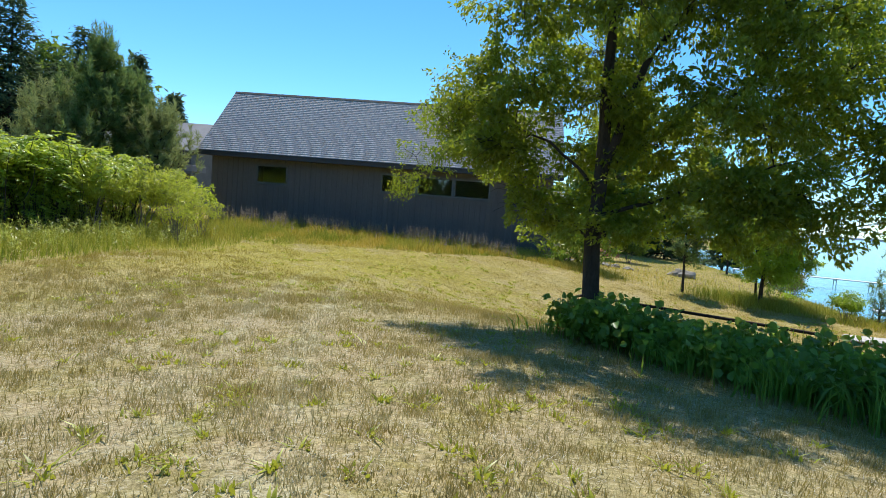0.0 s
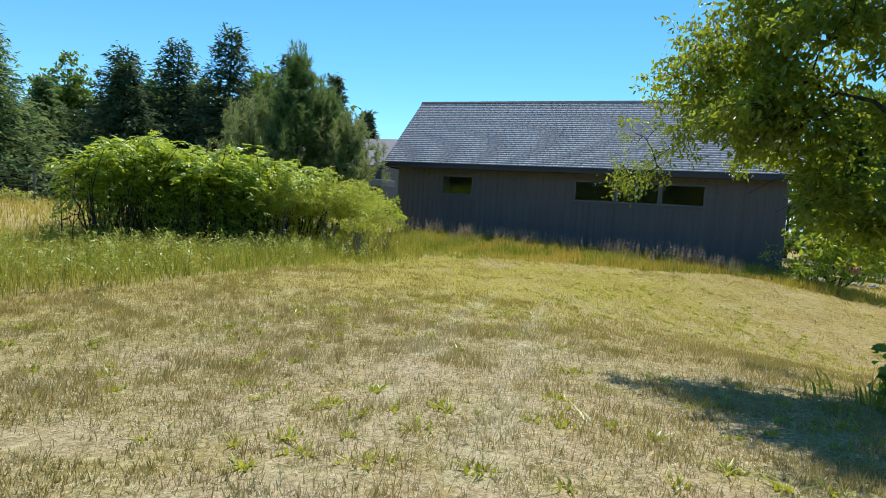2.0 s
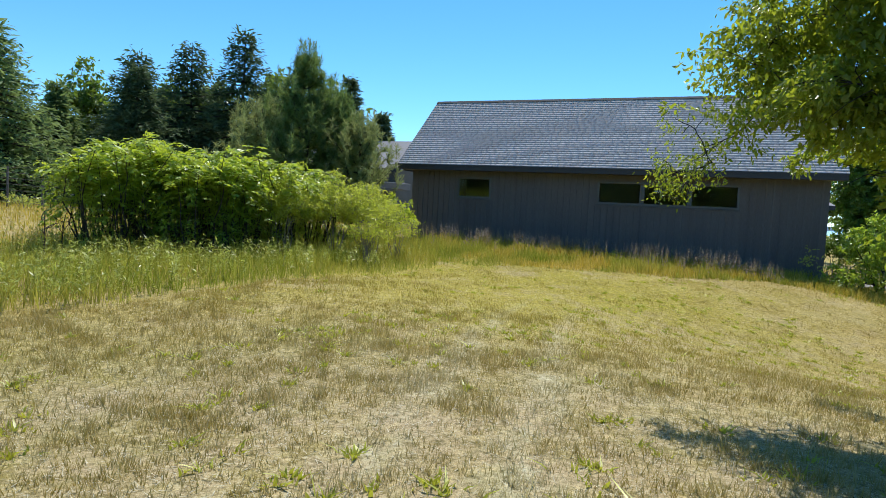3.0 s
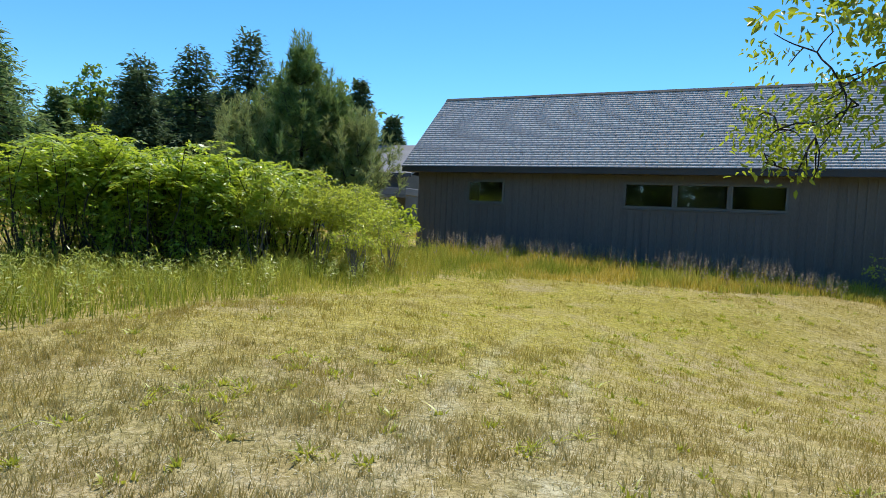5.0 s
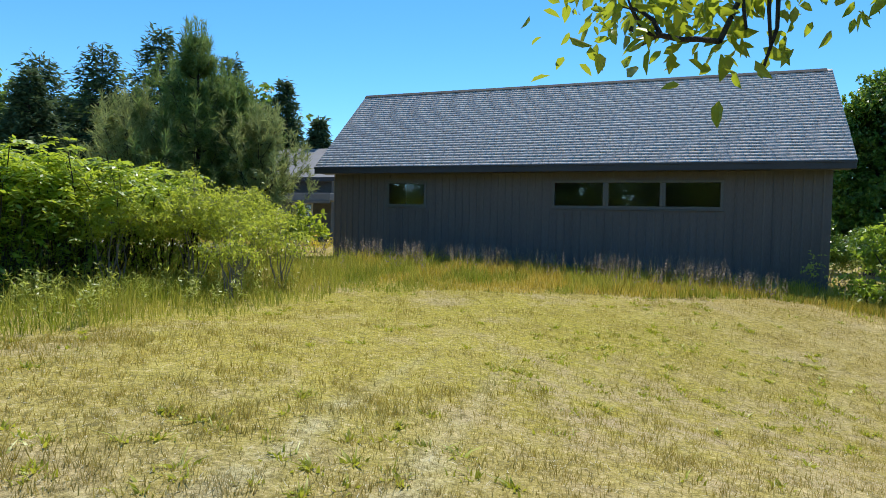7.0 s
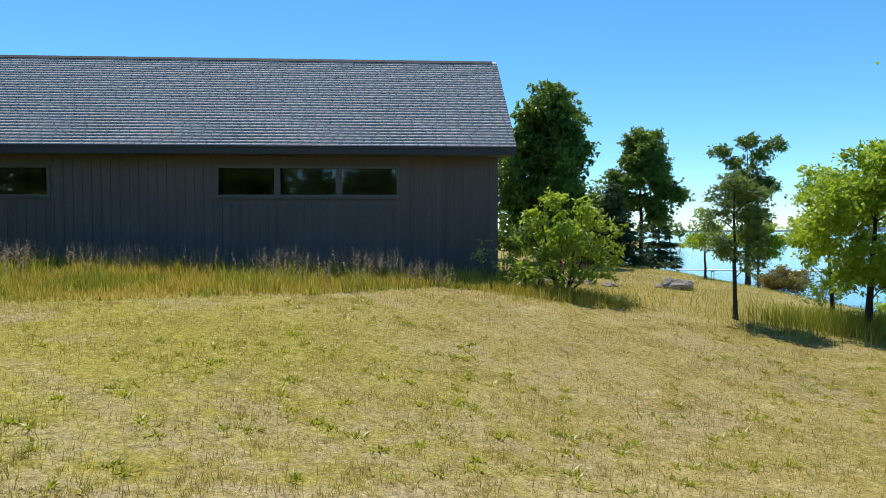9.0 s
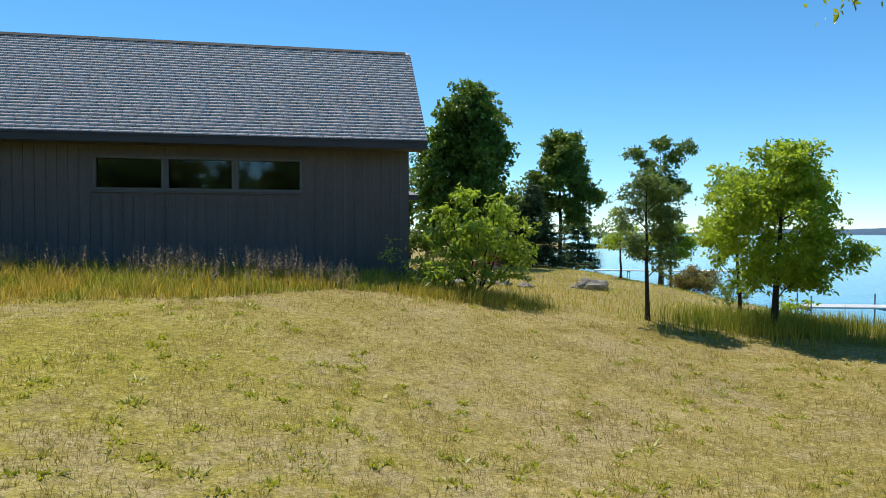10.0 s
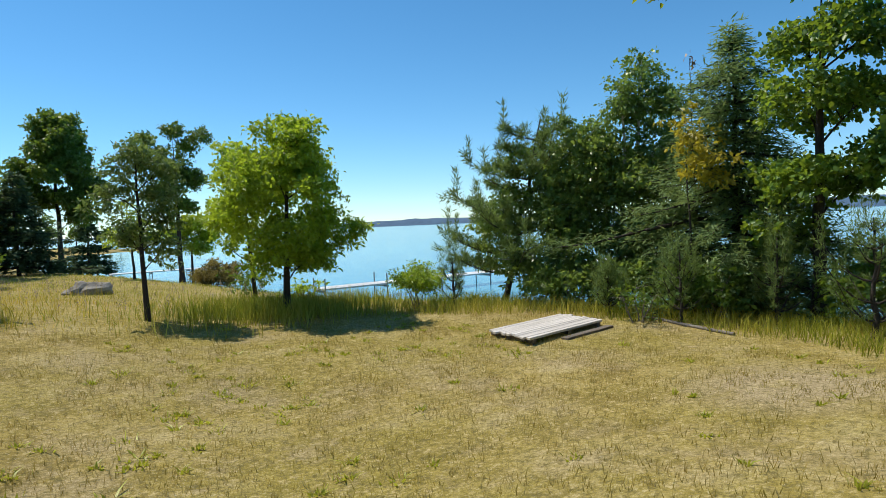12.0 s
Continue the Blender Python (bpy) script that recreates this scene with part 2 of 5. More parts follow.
M_HOUSE_ROOF = solid("far roof", (0.17, 0.165, 0.17), (0.23, 0.225, 0.23), 1, 40, 0.95)
M_HOUSE_WALL = solid("far wall", (0.10, 0.095, 0.09), (0.15, 0.145, 0.14), 1.2, 30, 0.85)
M_WHITE = solid("white paint", (0.62, 0.62, 0.60), (0.78, 0.78, 0.76), 3, 40, 0.6)
# the air's haze over the lake is mixed into this blue base colour
M_HAZY_HILL = solid("hazy wooded hills", (0.055, 0.105, 0.17), (0.075, 0.135, 0.205), 0.004, 0.03, 1.0)
L_BIG = leafy("locust leaf", (0.042, 0.088, 0.012), (0.165, 0.25, 0.03), (0.66, 0.72, 0.035), 0.45)
L_SUMAC = leafy("sumac leaf", (0.065, 0.14, 0.014), (0.36, 0.46, 0.05), (0.74, 0.82, 0.05), 0.46)
L_SHRUB = leafy("shrub leaf", (0.07, 0.14, 0.014), (0.29, 0.41, 0.045), (0.66, 0.80, 0.06), 0.44)
L_YOUNG = leafy("young tree leaf", (0.065, 0.135, 0.012), (0.30, 0.43, 0.04), (0.72, 0.86, 0.05), 0.5)
L_MAPLE = leafy("maple leaf", (0.022, 0.06, 0.009), (0.115, 0.215, 0.028), (0.38, 0.55, 0.04), 0.31)
L_DARK = leafy("far leaf", (0.024, 0.062, 0.010), (0.115, 0.20, 0.028), (0.40, 0.55, 0.045), 0.33)
L_OLIVE = leafy("olive leaf", (0.045, 0.095, 0.026), (0.16, 0.245, 0.065), (0.40, 0.50, 0.10), 0.36)
L_BIRCH = leafy("birch leaf", (0.05, 0.105, 0.024), (0.20, 0.30, 0.07), (0.46, 0.60, 0.08), 0.4, 0.36, 0.6, 0.6)
L_BED = leafy("bed leaf", (0.055, 0.13, 0.026), (0.18, 0.32, 0.06), (0.56, 0.72, 0.06), 0.45)
L_SPRUCE = leafy("spruce needle", (0.026, 0.052, 0.022), (0.11, 0.16, 0.075), (0.18, 0.26, 0.10), 0.25, 0.7, 0.6, 0.12)
L_BLUE = leafy("blue spruce needle", (0.055, 0.10, 0.038), (0.21, 0.30, 0.105), (0.40, 0.52, 0.15), 0.34, 0.65, 0.6, 0.2)
L_PINE = leafy("pine needle", (0.042, 0.085, 0.022), (0.20, 0.285, 0.085), (0.40, 0.52, 0.13), 0.32, 0.6, 0.6, 0.2)
L_PINE_PALE = leafy("pale pine needle", (0.09, 0.115, 0.035), (0.30, 0.35, 0.13), (0.55, 0.60, 0.20), 0.36, 0.6, 0.6, 0.2)
L_WILLOW = leafy("willow leaf", (0.11, 0.16, 0.018), (0.41, 0.46, 0.055), (0.80, 0.83, 0.08), 0.48)
L_BROWN = leafy("withered leaf", (0.10, 0.06, 0.03), (0.26, 0.15, 0.07), (0.50, 0.28, 0.08), 0.35)
L_GOLD = leafy("yellowed leaf", (0.16, 0.15, 0.02), (0.50, 0.42, 0.04), (0.80, 0.66, 0.06), 0.45)
L_RED = leafy("red leaf", (0.12, 0.03, 0.03), (0.30, 0.09, 0.08), (0.55, 0.14, 0.10), 0.35)
L_PURPLE = leafy("grass head", (0.17, 0.13, 0.11), (0.38, 0.30, 0.235), (0.50, 0.40, 0.29), 0.4, 0.8, 0.6, 0.1)
L_FLOWER = leafy("yellow petal", (0.55, 0.42, 0.03), (0.80, 0.65, 0.06), (0.85, 0.70, 0.08), 0.4)
L_RUSSET = leafy("russet shrub leaf", (0.10, 0.085, 0.022), (0.30, 0.235, 0.065), (0.50, 0.40, 0.08), 0.38)
L_WEED = leafy("milkweed leaf", (0.19, 0.24, 0.035), (0.42, 0.45, 0.085), (0.68, 0.70, 0.12), 0.44)

# ---- mesh helpers ----
rng = np.random.default_rng(11)


class Buf:
    """Collects vertices and faces of one size for one mesh."""

    def __init__(self):
        self.v, self.f, self.n = [], [], 0

    def add(self, v, f):
        self.v.append(np.asarray(v, float).reshape(-1, 3))
        self.f.append(np.asarray(f, int) + self.n)
        self.n += len(self.v[-1])

    def arrays(self):
        return np.concatenate(self.v), np.concatenate(self.f)


def place(parent):
    m = Matrix.Identity(4)
    while parent is not None:
        m = parent.matrix_basis @ m
        parent = parent.parent
    return m


def raw(name, v, f, material, parent=None, label="", smooth=False):
    """One mesh object from arrays in world metres."""
    v, f = np.asarray(v, float), np.asarray(f, int)
    if parent is not None:
        inv = np.array(place(parent).inverted())
        v = v @ inv[:3, :3].T + inv[:3, 3]
    k = f.shape[1]
    me = bpy.data.meshes.new(name)
    me.vertices.add(len(v))
    me.vertices.foreach_set("co", v.astype(np.float32).ravel())
    me.loops.add(f.size)
    me.loops.foreach_set("vertex_index", f.astype(np.int32).ravel())
    me.polygons.add(len(f))
    me.polygons.foreach_set("loop_start", np.arange(0, f.size, k, dtype=np.int32))
    me.update(calc_edges=True)
    if smooth:
        me.polygons.foreach_set("use_smooth", np.ones(len(f), bool))
    me.materials.append(material)
    ob = new(name, me)
    ob.parent = parent
    if label:
        tagged(ob, label)
    return ob


def part(name, bm, material, parent=None, label="", smooth=False):
    """One bmesh in world metres as one mesh object."""
    if parent is not None:
        bm.transform(place(parent).inverted())
    me = bpy.data.meshes.new(name)
    bm.to_mesh(me)
    bm.free()
    if smooth:
        for p in me.polygons:
            p.use_smooth = True
    me.materials.append(material)
    ob = new(name, me)
    ob.parent = parent
    if label:
        tagged(ob, label)
    return ob


def thing(name, at, label, category, group="", kind=""):
    ob = new(name)
    ob.empty_display_size = 0.2
    ob.location = at
    return tagged(ob, label, category, group, kind)


def box(bm, lo, hi, bevel=0.0):
    lo, hi = Vector(lo), Vector(hi)
    made = bmesh.ops.create_cube(bm, size=1.0, matrix=Matrix.Translation((lo + hi) / 2) @ Matrix.Diagonal((*(hi - lo), 1)))
    if bevel:
        edges = list({e for v in made["verts"] for e in v.link_edges})
        bmesh.ops.bevel(bm, geom=edges, offset=bevel, segments=1, affect="EDGES")
    return bm


def boxed(lo, hi, bevel=0.0):
    return box(bmesh.new(), lo, hi, bevel)


def tube(buf, pts, radii, sides=7, lump=0.0):
    """A tapered round limb through the points."""
    pts, radii = np.asarray(pts, float), np.asarray(radii, float)
    n = len(pts)
    d = np.gradient(pts, axis=0)
    d /= np.linalg.norm(d, axis=1, keepdims=True) + 1e-9
    ref = np.where(np.abs(d[:, 2:3]) > 0.9, np.array([[1.0, 0, 0]]), np.array([[0, 0, 1.0]]))
    a = np.cross(d, ref)
    a /= np.linalg.norm(a, axis=1, keepdims=True) + 1e-9
    b = np.cross(d, a)
    ang = np.arange(sides) * 2 * math.pi / sides
    r = radii[:, None] * (1 + lump * rng.normal(size=(n, sides)))
    v = pts[:, None] + r[..., None] * (np.cos(ang)[None, :, None] * a[:, None] + np.sin(ang)[None, :, None] * b[:, None])
    i, j = np.meshgrid(np.arange(n - 1), np.arange(sides), indexing="ij")
    f = np.stack([i * sides + j, i * sides + (j + 1) % sides, (i + 1) * sides + (j + 1) % sides, (i + 1) * sides + j], -1).reshape(-1, 4)
    buf.add(v.reshape(-1, 3), f)


def bent(a, b, sag=0.0, n=6, wob=0.04):
    """Points from a to b that rise or sag in between and wander a little."""
    a, b = np.asarray(a, float), np.asarray(b, float)
    t = np.linspace(0, 1, n)[:, None]
    p = a + (b - a) * t
    length = np.linalg.norm(b - a)
    w = np.sin(math.pi * t)
    p = p + w * rng.normal(size=(1, 3)) * wob * length + rng.normal(size=(n, 3)) * min(0.012, wob) * length * w
    p[:, 2] += (sag * w[:, 0]) * length
    return p


def unit(v):
    return v / (np.linalg.norm(v, axis=-1, keepdims=True) + 1e-9)


def leaves(buf, p, size, aspect=0.5, droop=0.35, flat=0.5, out=None, rich=False):
    """Leaves at the points p: a pointed blade folded along its midrib."""
    n = len(p)
    d = rng.normal(size=(n, 3))
    if out is not None:
        d = d * 0.7 + out
    d[:, 2] -= droop
    d = unit(d)
    up = rng.normal(size=(n, 3)) * (1 - flat)
    up[:, 2] += flat + 0.15
    side = unit(np.cross(d, up))
    nrm = np.cross(side, d)
    s = (size * rng.uniform(0.6, 1.25, n))[:, None]
    w = s * aspect * 0.5
    tip = p + d * s
    if rich:
        fold = nrm * w * 0.35
        curl = -nrm * s * 0.12
        l1, l2 = p + d * s * 0.28 - side * w * 0.95 + fold, p + d * s * 0.66 - side * w * 0.8 + fold + curl * 0.4
        r1, r2 = p + d * s * 0.28 + side * w * 0.95 + fold, p + d * s * 0.66 + side * w * 0.8 + fold + curl * 0.4
        v = np.stack([p, l1, l2, tip + curl, r2, r1], 1)
        k = np.arange(n)[:, None] * 6
        f = np.concatenate([k + np.array([[0, 3, 2, 1]]), k + np.array([[0, 5, 4, 3]])])
    else:
        fold = nrm * w * 0.3
        v = np.stack([p, p + d * s * 0.42 - side * w + fold, tip, p + d * s * 0.42 + side * w + fold], 1)
        f = np.arange(n)[:, None] * 4 + np.array([[0, 1, 2, 3]])
    buf.add(v.reshape(-1, 3), f)


def fronds(buf, p, out, length, pairs=6, leaf=0.11):
    """Sumac fronds: pairs of hanging leaflets along an arching stalk."""
    n = len(p)
    out = unit(out)
    side = unit(np.cross(out, np.array([[0, 0, 1.0]])) + rng.normal(size=(n, 3)) * 0.15)
    ln = length * rng.uniform(0.7, 1.2, n)
    for k in range(pairs):
        s = (0.22 + 0.78 * (k + 0.5) / pairs) * ln
        c = p + out * s[:, None]
        c[:, 2] -= 0.55 * s * s / ln
        for sg in (-1, 1):
            ax = unit(side * sg + out * 0.45 + np.array([[0, 0, -0.45]]) + rng.normal(size=(n, 3)) * 0.18)
            wd = unit(np.cross(ax, np.array([[0, 0, 1.0]]) + rng.normal(size=(n, 3)) * 0.3))
            lf = (leaf * rng.uniform(0.8, 1.2, n) * (1.1 - 0.5 * abs(k / pairs - 0.4)))[:, None]
            v = np.stack([c, c + ax * lf * 0.4 - wd * lf * 0.21, c + ax * lf, c + ax * lf * 0.4 + wd * lf * 0.21], 1)
            buf.add(v.reshape(-1, 3), np.arange(n)[:, None] * 4 + np.array([[0, 1, 2, 3]]))


def blades(buf, x, y, z, h, width, lean=0.25, az=None):
    """Grass blades: a tapered strip of two pieces that bends over."""
    n = len(x)
    a = rng.uniform(0, 2 * math.pi, n)
    b = rng.uniform(0, 2 * math.pi, n) if az is None else az + rng.normal(size=n) * 0.7
    w = np.stack([np.cos(a), np.sin(a), 0 * a], 1) * (width * rng.uniform(0.6, 1.3, n))[:, None] * 0.5
    o = np.stack([x, y, z], 1)
    k = np.stack([np.cos(b), np.sin(b), 0 * b], 1) * (h * lean * np.abs(rng.normal(size=n)))[:, None]
    up = np.stack([0 * h, 0 * h, h], 1)
    mid, tip = o + up * 0.55 + k * 0.3, o + up * (1 - 0.12 * rng.random(n))[:, None] + k
    v = np.stack([o - w, o + w, mid + w * 0.75, mid - w * 0.75, tip], 1)
    i = np.arange(n)[:, None] * 5
    buf.add(v.reshape(-1, 3), np.concatenate([i + np.array([t]) for t in ((0, 1, 2), (0, 2, 3), (3, 2, 4))]))


def heads(buf, x, y, z, h, size):
    """Feathery seed heads on top of stalks."""
    n = len(x)
    size = size * rng.uniform(0.6, 1.3, n)
    for k in range(11):
        p = np.stack([x + rng.normal(size=n) * 0.009, y + rng.normal(size=n) * 0.009, z + h - size * 0.11 * k], 1)
        leaves(buf, p, size * (0.13 + 0.016 * k), 0.36, -0.9, 0.2)


# ---- ground ----
WATER = -0.95
MOUNDS = [1.193, -0.883, -0.28, 0.233, -0.431, 0.141, -0.136, -0.045, 0.26, 0.481, -0.298, 0.381, 0.1, -0.314, 0.727, -0.693, -0.178, -0.001, -0.053, 0.048, 0.267, -0.587, 0.766, 0.862, -0.135, 0.725, -0.71, 0.07, 0.757, -0.563, 0.08, -0.017, -0.074, 0.235, -0.506, -0.153, 0.595, 0.296, -0.051, 0.333, -0.412, 0.323, -0.014, -0.265]
CENTRES = [(cx, cy) for cx in (-9, -5, -1, 3, 7, 11) for cy in (3, 7, 11, 15, 19, 23, 27)]


def shore_x(y):
    y = np.asarray(y, float)
    return 21.5 + 0.10 * np.maximum(y - 27, 0) + 0.12 * np.maximum(18 - y, 0) + 40 * np.exp(-((y - 155) / 22) ** 2)


def gz(x, y):
    """Height of the ground: a slope towards the lake with broad mounds, and a bank that runs under the water."""
    x, y = np.asarray(x, float), np.asarray(y, float)
    z = MOUNDS[0] + MOUNDS[1] * np.tanh(x / 15)
    for (cx, cy), a in zip(CENTRES, MOUNDS[2:]):
        z = z + a * np.exp(-((x - cx) ** 2 + (y - cy) ** 2) / (2 * 3.6 ** 2))
    z = z + 0.018 * np.sin(1.7 * x + 0.6 * y) * np.sin(1.3 * y - 0.5 * x)
    k = np.clip((shore_x(y) - x) / 8.0, 0, 1)
    k = k * k * (3 - 2 * k)
    return (WATER - 0.35) + (z - WATER + 0.35) * k


def g(x, y):
    return float(gz(x, y))


def stretch_axis(lo, hi, step, far):
    core = np.arange(lo, hi + 1e-6, step)
    grow = step * np.cumsum(1.28 ** np.arange(1, 60))
    grow = grow[grow < far]
    return np.concatenate([(lo - grow)[::-1], core, hi + grow])


def build_ground():
    xs, ys = stretch_axis(-16, 24, 0.4, 4000), stretch_axis(-6, 42, 0.4, 4000)
    xx, yy = np.meshgrid(xs, ys)
    zz = gz(xx, yy)
    v = np.stack([xx, yy, zz], -1).reshape(-1, 3)
    nx = len(xs)
    i, j = np.meshgrid(np.arange(len(ys) - 1), np.arange(nx - 1), indexing="ij")
    f = np.stack([i * nx + j, i * nx + j + 1, (i + 1) * nx + j + 1, (i + 1) * nx + j], -1).reshape(-1, 4)
    tagged(raw("ground", v, f, M_GROUND, smooth=True), "dry straw-coloured mown lawn with bare sandy patches", "lawn", kind="structure")


build_ground()


def build_water():
    v = [(-4500, -4500, WATER), (4500, -4500, WATER), (4500, 4500, WATER), (-4500, 4500, WATER)]
    tagged(raw("water", v, [(0, 1, 2, 3)], M_WATER), "calm turquoise lake water with fine ripples", "lake", kind="structure")


build_water()


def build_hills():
    """Low wooded hills on the far shore, with distance haze in their blue colour."""
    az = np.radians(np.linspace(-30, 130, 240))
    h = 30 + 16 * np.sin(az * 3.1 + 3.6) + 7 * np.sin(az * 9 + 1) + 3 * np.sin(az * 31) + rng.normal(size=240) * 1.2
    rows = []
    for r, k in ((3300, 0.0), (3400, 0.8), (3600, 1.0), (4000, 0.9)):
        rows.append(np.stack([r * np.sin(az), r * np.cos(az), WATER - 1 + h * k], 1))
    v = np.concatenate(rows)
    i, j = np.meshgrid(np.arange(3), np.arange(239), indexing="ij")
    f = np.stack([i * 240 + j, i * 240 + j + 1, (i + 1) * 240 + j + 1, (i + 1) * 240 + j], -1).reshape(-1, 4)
    tagged(raw("backdrop", v, f, M_HAZY_HILL, smooth=True), "low wooded hills across the lake, coloured blue for haze", "hills", kind="structure")


build_hills()

# ---- the dark outbuilding ----
X0, X1, YW, YR = -9.68, 4.16, 26.40, 29.08          # wall ends, front wall, ridge
EAVE_Y, EAVE_Z, RIDGE_Z = 25.74, 4.57, 7.44
YB = 2 * YR - YW
RX0, RX1 = -10.02, 4.52                               # roof ends
WIN_LO, WIN_HI = 3.41, 4.19
OPENINGS = [(-7.80, -6.47), (-2.65, 1.76)]


def gable_wall(x_lo, x_hi, name):
    bm = bmesh.new()
    z0 = 0.6
    ya = YW + 0.162
    prof = [(ya, z0), (YB, z0), (YB, 4.90), (YR, 7.16), (ya, 4.98)]
    a = [bm.verts.new((x_lo, y, z)) for y, z in prof]
    b = [bm.verts.new((x_hi, y, z)) for y, z in prof]
    bm.faces.new(a[::-1])
    bm.faces.new(b)
    for k in range(5):
        bm.faces.new((a[k], a[(k + 1) % 5], b[(k + 1) % 5], b[k]))
    bmesh.ops.recalc_face_normals(bm, faces=bm.faces)
    return bm


def build_outbuilding():
    shed = thing("outbuilding", ((X0 + X1) / 2, YW, 1.3), "long low dark grey timber outbuilding with a shingled gable roof", "building")
    t = 0.16
    z0, z1 = 0.6, 4.90
    xs = [X0] + [v for o in OPENINGS for v in o] + [X1]
    for k in range(0, len(xs), 2):
        part("wall_panel", boxed((xs[k], YW, z0), (xs[k + 1], YW + t, z1)), M_SIDING, shed)
    for lo, hi in OPENINGS:
        part("wall_panel", boxed((lo, YW, z0), (hi, YW + t, WIN_LO)), M_SIDING, shed)
        part("wall_panel", boxed((lo, YW, WIN_HI), (hi, YW + t, z1)), M_SIDING, shed)
    part("side_wall", gable_wall(X0, X0 + t - 0.003, "w"), M_SIDING, shed)
    part("side_wall", gable_wall(X1 - t + 0.003, X1, "e"), M_SIDING, shed)
    part("back_wall", boxed((X0 + t, YB - t, z0), (X1 - t, YB, z1)), M_INSIDE, shed)
    part("inner_floor", boxed((X0 + t, YW + t, 1.2), (X1 - t, YB - t, 1.35)), M_INSIDE, shed)
    # battens, stopped above and below the windows
    batten = {}
    n = int((X1 - X0) / 0.2165)
    for k in range(n + 1):
        x = min(X0 + 0.03 + k * 0.2165, X1 - 0.03)
        inside = [o for o in OPENINGS if o[0] - 0.10 < x < o[1] + 0.10]
        spans = [(0.9, WIN_LO - 0.09), (WIN_HI + 0.09, 4.62)] if inside else [(0.9, 4.62)]
        for lo, hi in spans:
            key = (round(lo, 3), round(hi, 3))
            if key not in batten:
                batten[key] = (part("batten", boxed((x - 0.021, YW - 0.022, lo), (x + 0.021, YW - 0.002, hi), 0.003), M_SIDING, shed), x)
            else:
                ob = batten[key][0].copy()
                scene.collection.objects.link(ob)
                ob.location.x += x - batten[key][1]
    # side battens on the lake gable
    for k in range(24):
        y = YW + 0.1 + k * 0.2165
        if y < YB:
            part("batten", boxed((X1 + 0.002, y - 0.021, 0.9), (X1 + 0.022, y + 0.021, 4.6), 0.003), M_SIDING, shed)
    # windows: one alone, three in a row
    panes = [OPENINGS[0]] + [(-2.65 + k * 1.47, -2.65 + (k + 1) * 1.47) for k in range(3)]
    for lo, hi in panes:
        w = thing("window", ((lo + hi) / 2, YW, WIN_LO), "", "")
        w.parent = shed
        w.location = (Vector(((lo + hi) / 2, YW, WIN_LO)) - shed.location)
        bm = bmesh.new()
        fw, yo = 0.075, YW - 0.030
        box(bm, (lo, yo, WIN_HI - fw), (hi, YW + 0.10, WIN_HI), 0.004)
        box(bm, (lo, yo, WIN_LO), (hi, YW + 0.10, WIN_LO + fw), 0.004)
        box(bm, (lo, yo + 0.002, WIN_LO + fw), (lo + fw, YW + 0.10, WIN_HI - fw), 0.004)
        box(bm, (hi - fw, yo + 0.002, WIN_LO + fw), (hi, YW + 0.10, WIN_HI - fw), 0.004)
        part("window_frame", bm, M_FRAME, w, "grey painted timber window frame")
        part("pane", boxed((lo + fw, YW + 0.03, WIN_LO + fw), (hi - fw, YW + 0.036, WIN_HI - fw)), M_GLASS, w, "dark reflecting glass")
        part("window_sill", boxed((lo - 0.02, YW - 0.055, WIN_LO - 0.035), (hi + 0.02, YW - 0.004, WIN_LO - 0.004), 0.004), M_FRAME, w)
    # roof
    run, rise = YR - EAVE_Y, RIDGE_Z - EAVE_Z
    length = math.hypot(run, rise)
    uy, uz = run / length, rise / length
    ny, nz = -uz, uy

    def slope_box(bm, xa, xb, s0, s1, n0, n1, back=False, n0b=None, n1b=None):
        co = []
        for x in (xa, xb):
            for s, nn in ((s0, n0), (s1, n0 if n0b is None else n0b), (s1, n1 if n1b is None else n1b), (s0, n1)):
                y, z = EAVE_Y + uy * s + ny * nn, EAVE_Z + uz * s + nz * nn
                co.append(bm.verts.new((x, 2 * YR - y if back else y, z)))
        for q in ((0, 1, 2, 3), (7, 6, 5, 4), (0, 4, 5, 1), (1, 5, 6, 2), (2, 6, 7, 3), (3, 7, 4, 0)):
            bm.faces.new([co[i] for i in q])
        bmesh.ops.recalc_face_normals(bm, faces=bm.faces)

    bm = bmesh.new()
    slope_box(bm, RX0 + 0.03, RX1 - 0.03, 0.02, length - 0.004, -0.12, -0.02)
    part("roof_deck", bm, M_UNDER, shed)
    bm = bmesh.new()
    slope_box(bm, RX0, RX1, 0.0, length - 0.004, -0.12, 0.0, True)
    part("roof_back", bm, M_SHINGLE, shed)
    # fascia, rake boards, soffit
    part("fascia", boxed((RX0 + 0.02, EAVE_Y - 0.012, EAVE_Z - 0.19), (RX1 - 0.02, EAVE_Y + 0.03, EAVE_Z - 0.03), 0.004), M_TRIM, shed, "dark painted fascia board")
    part("drip_edge", boxed((RX0 + 0.01, EAVE_Y - 0.03, EAVE_Z - 0.045), (RX1 - 0.01, EAVE_Y - 0.014, EAVE_Z + 0.01), 0.003), M_TRIM, shed)
    part("soffit", boxed((RX0 + 0.05, EAVE_Y + 0.032, EAVE_Z - 0.17), (RX1 - 0.05, YW - 0.024, EAVE_Z - 0.145)), M_SIDING, shed)
    for x in (RX0 + 0.004, RX1 - 0.03):
        bm = bmesh.new()
        slope_box(bm, x, x + 0.026, 0.01, length - 0.02, -0.24, -0.021)
        part("rake_board", bm, M_TRIM, shed)
    bm = bmesh.new()
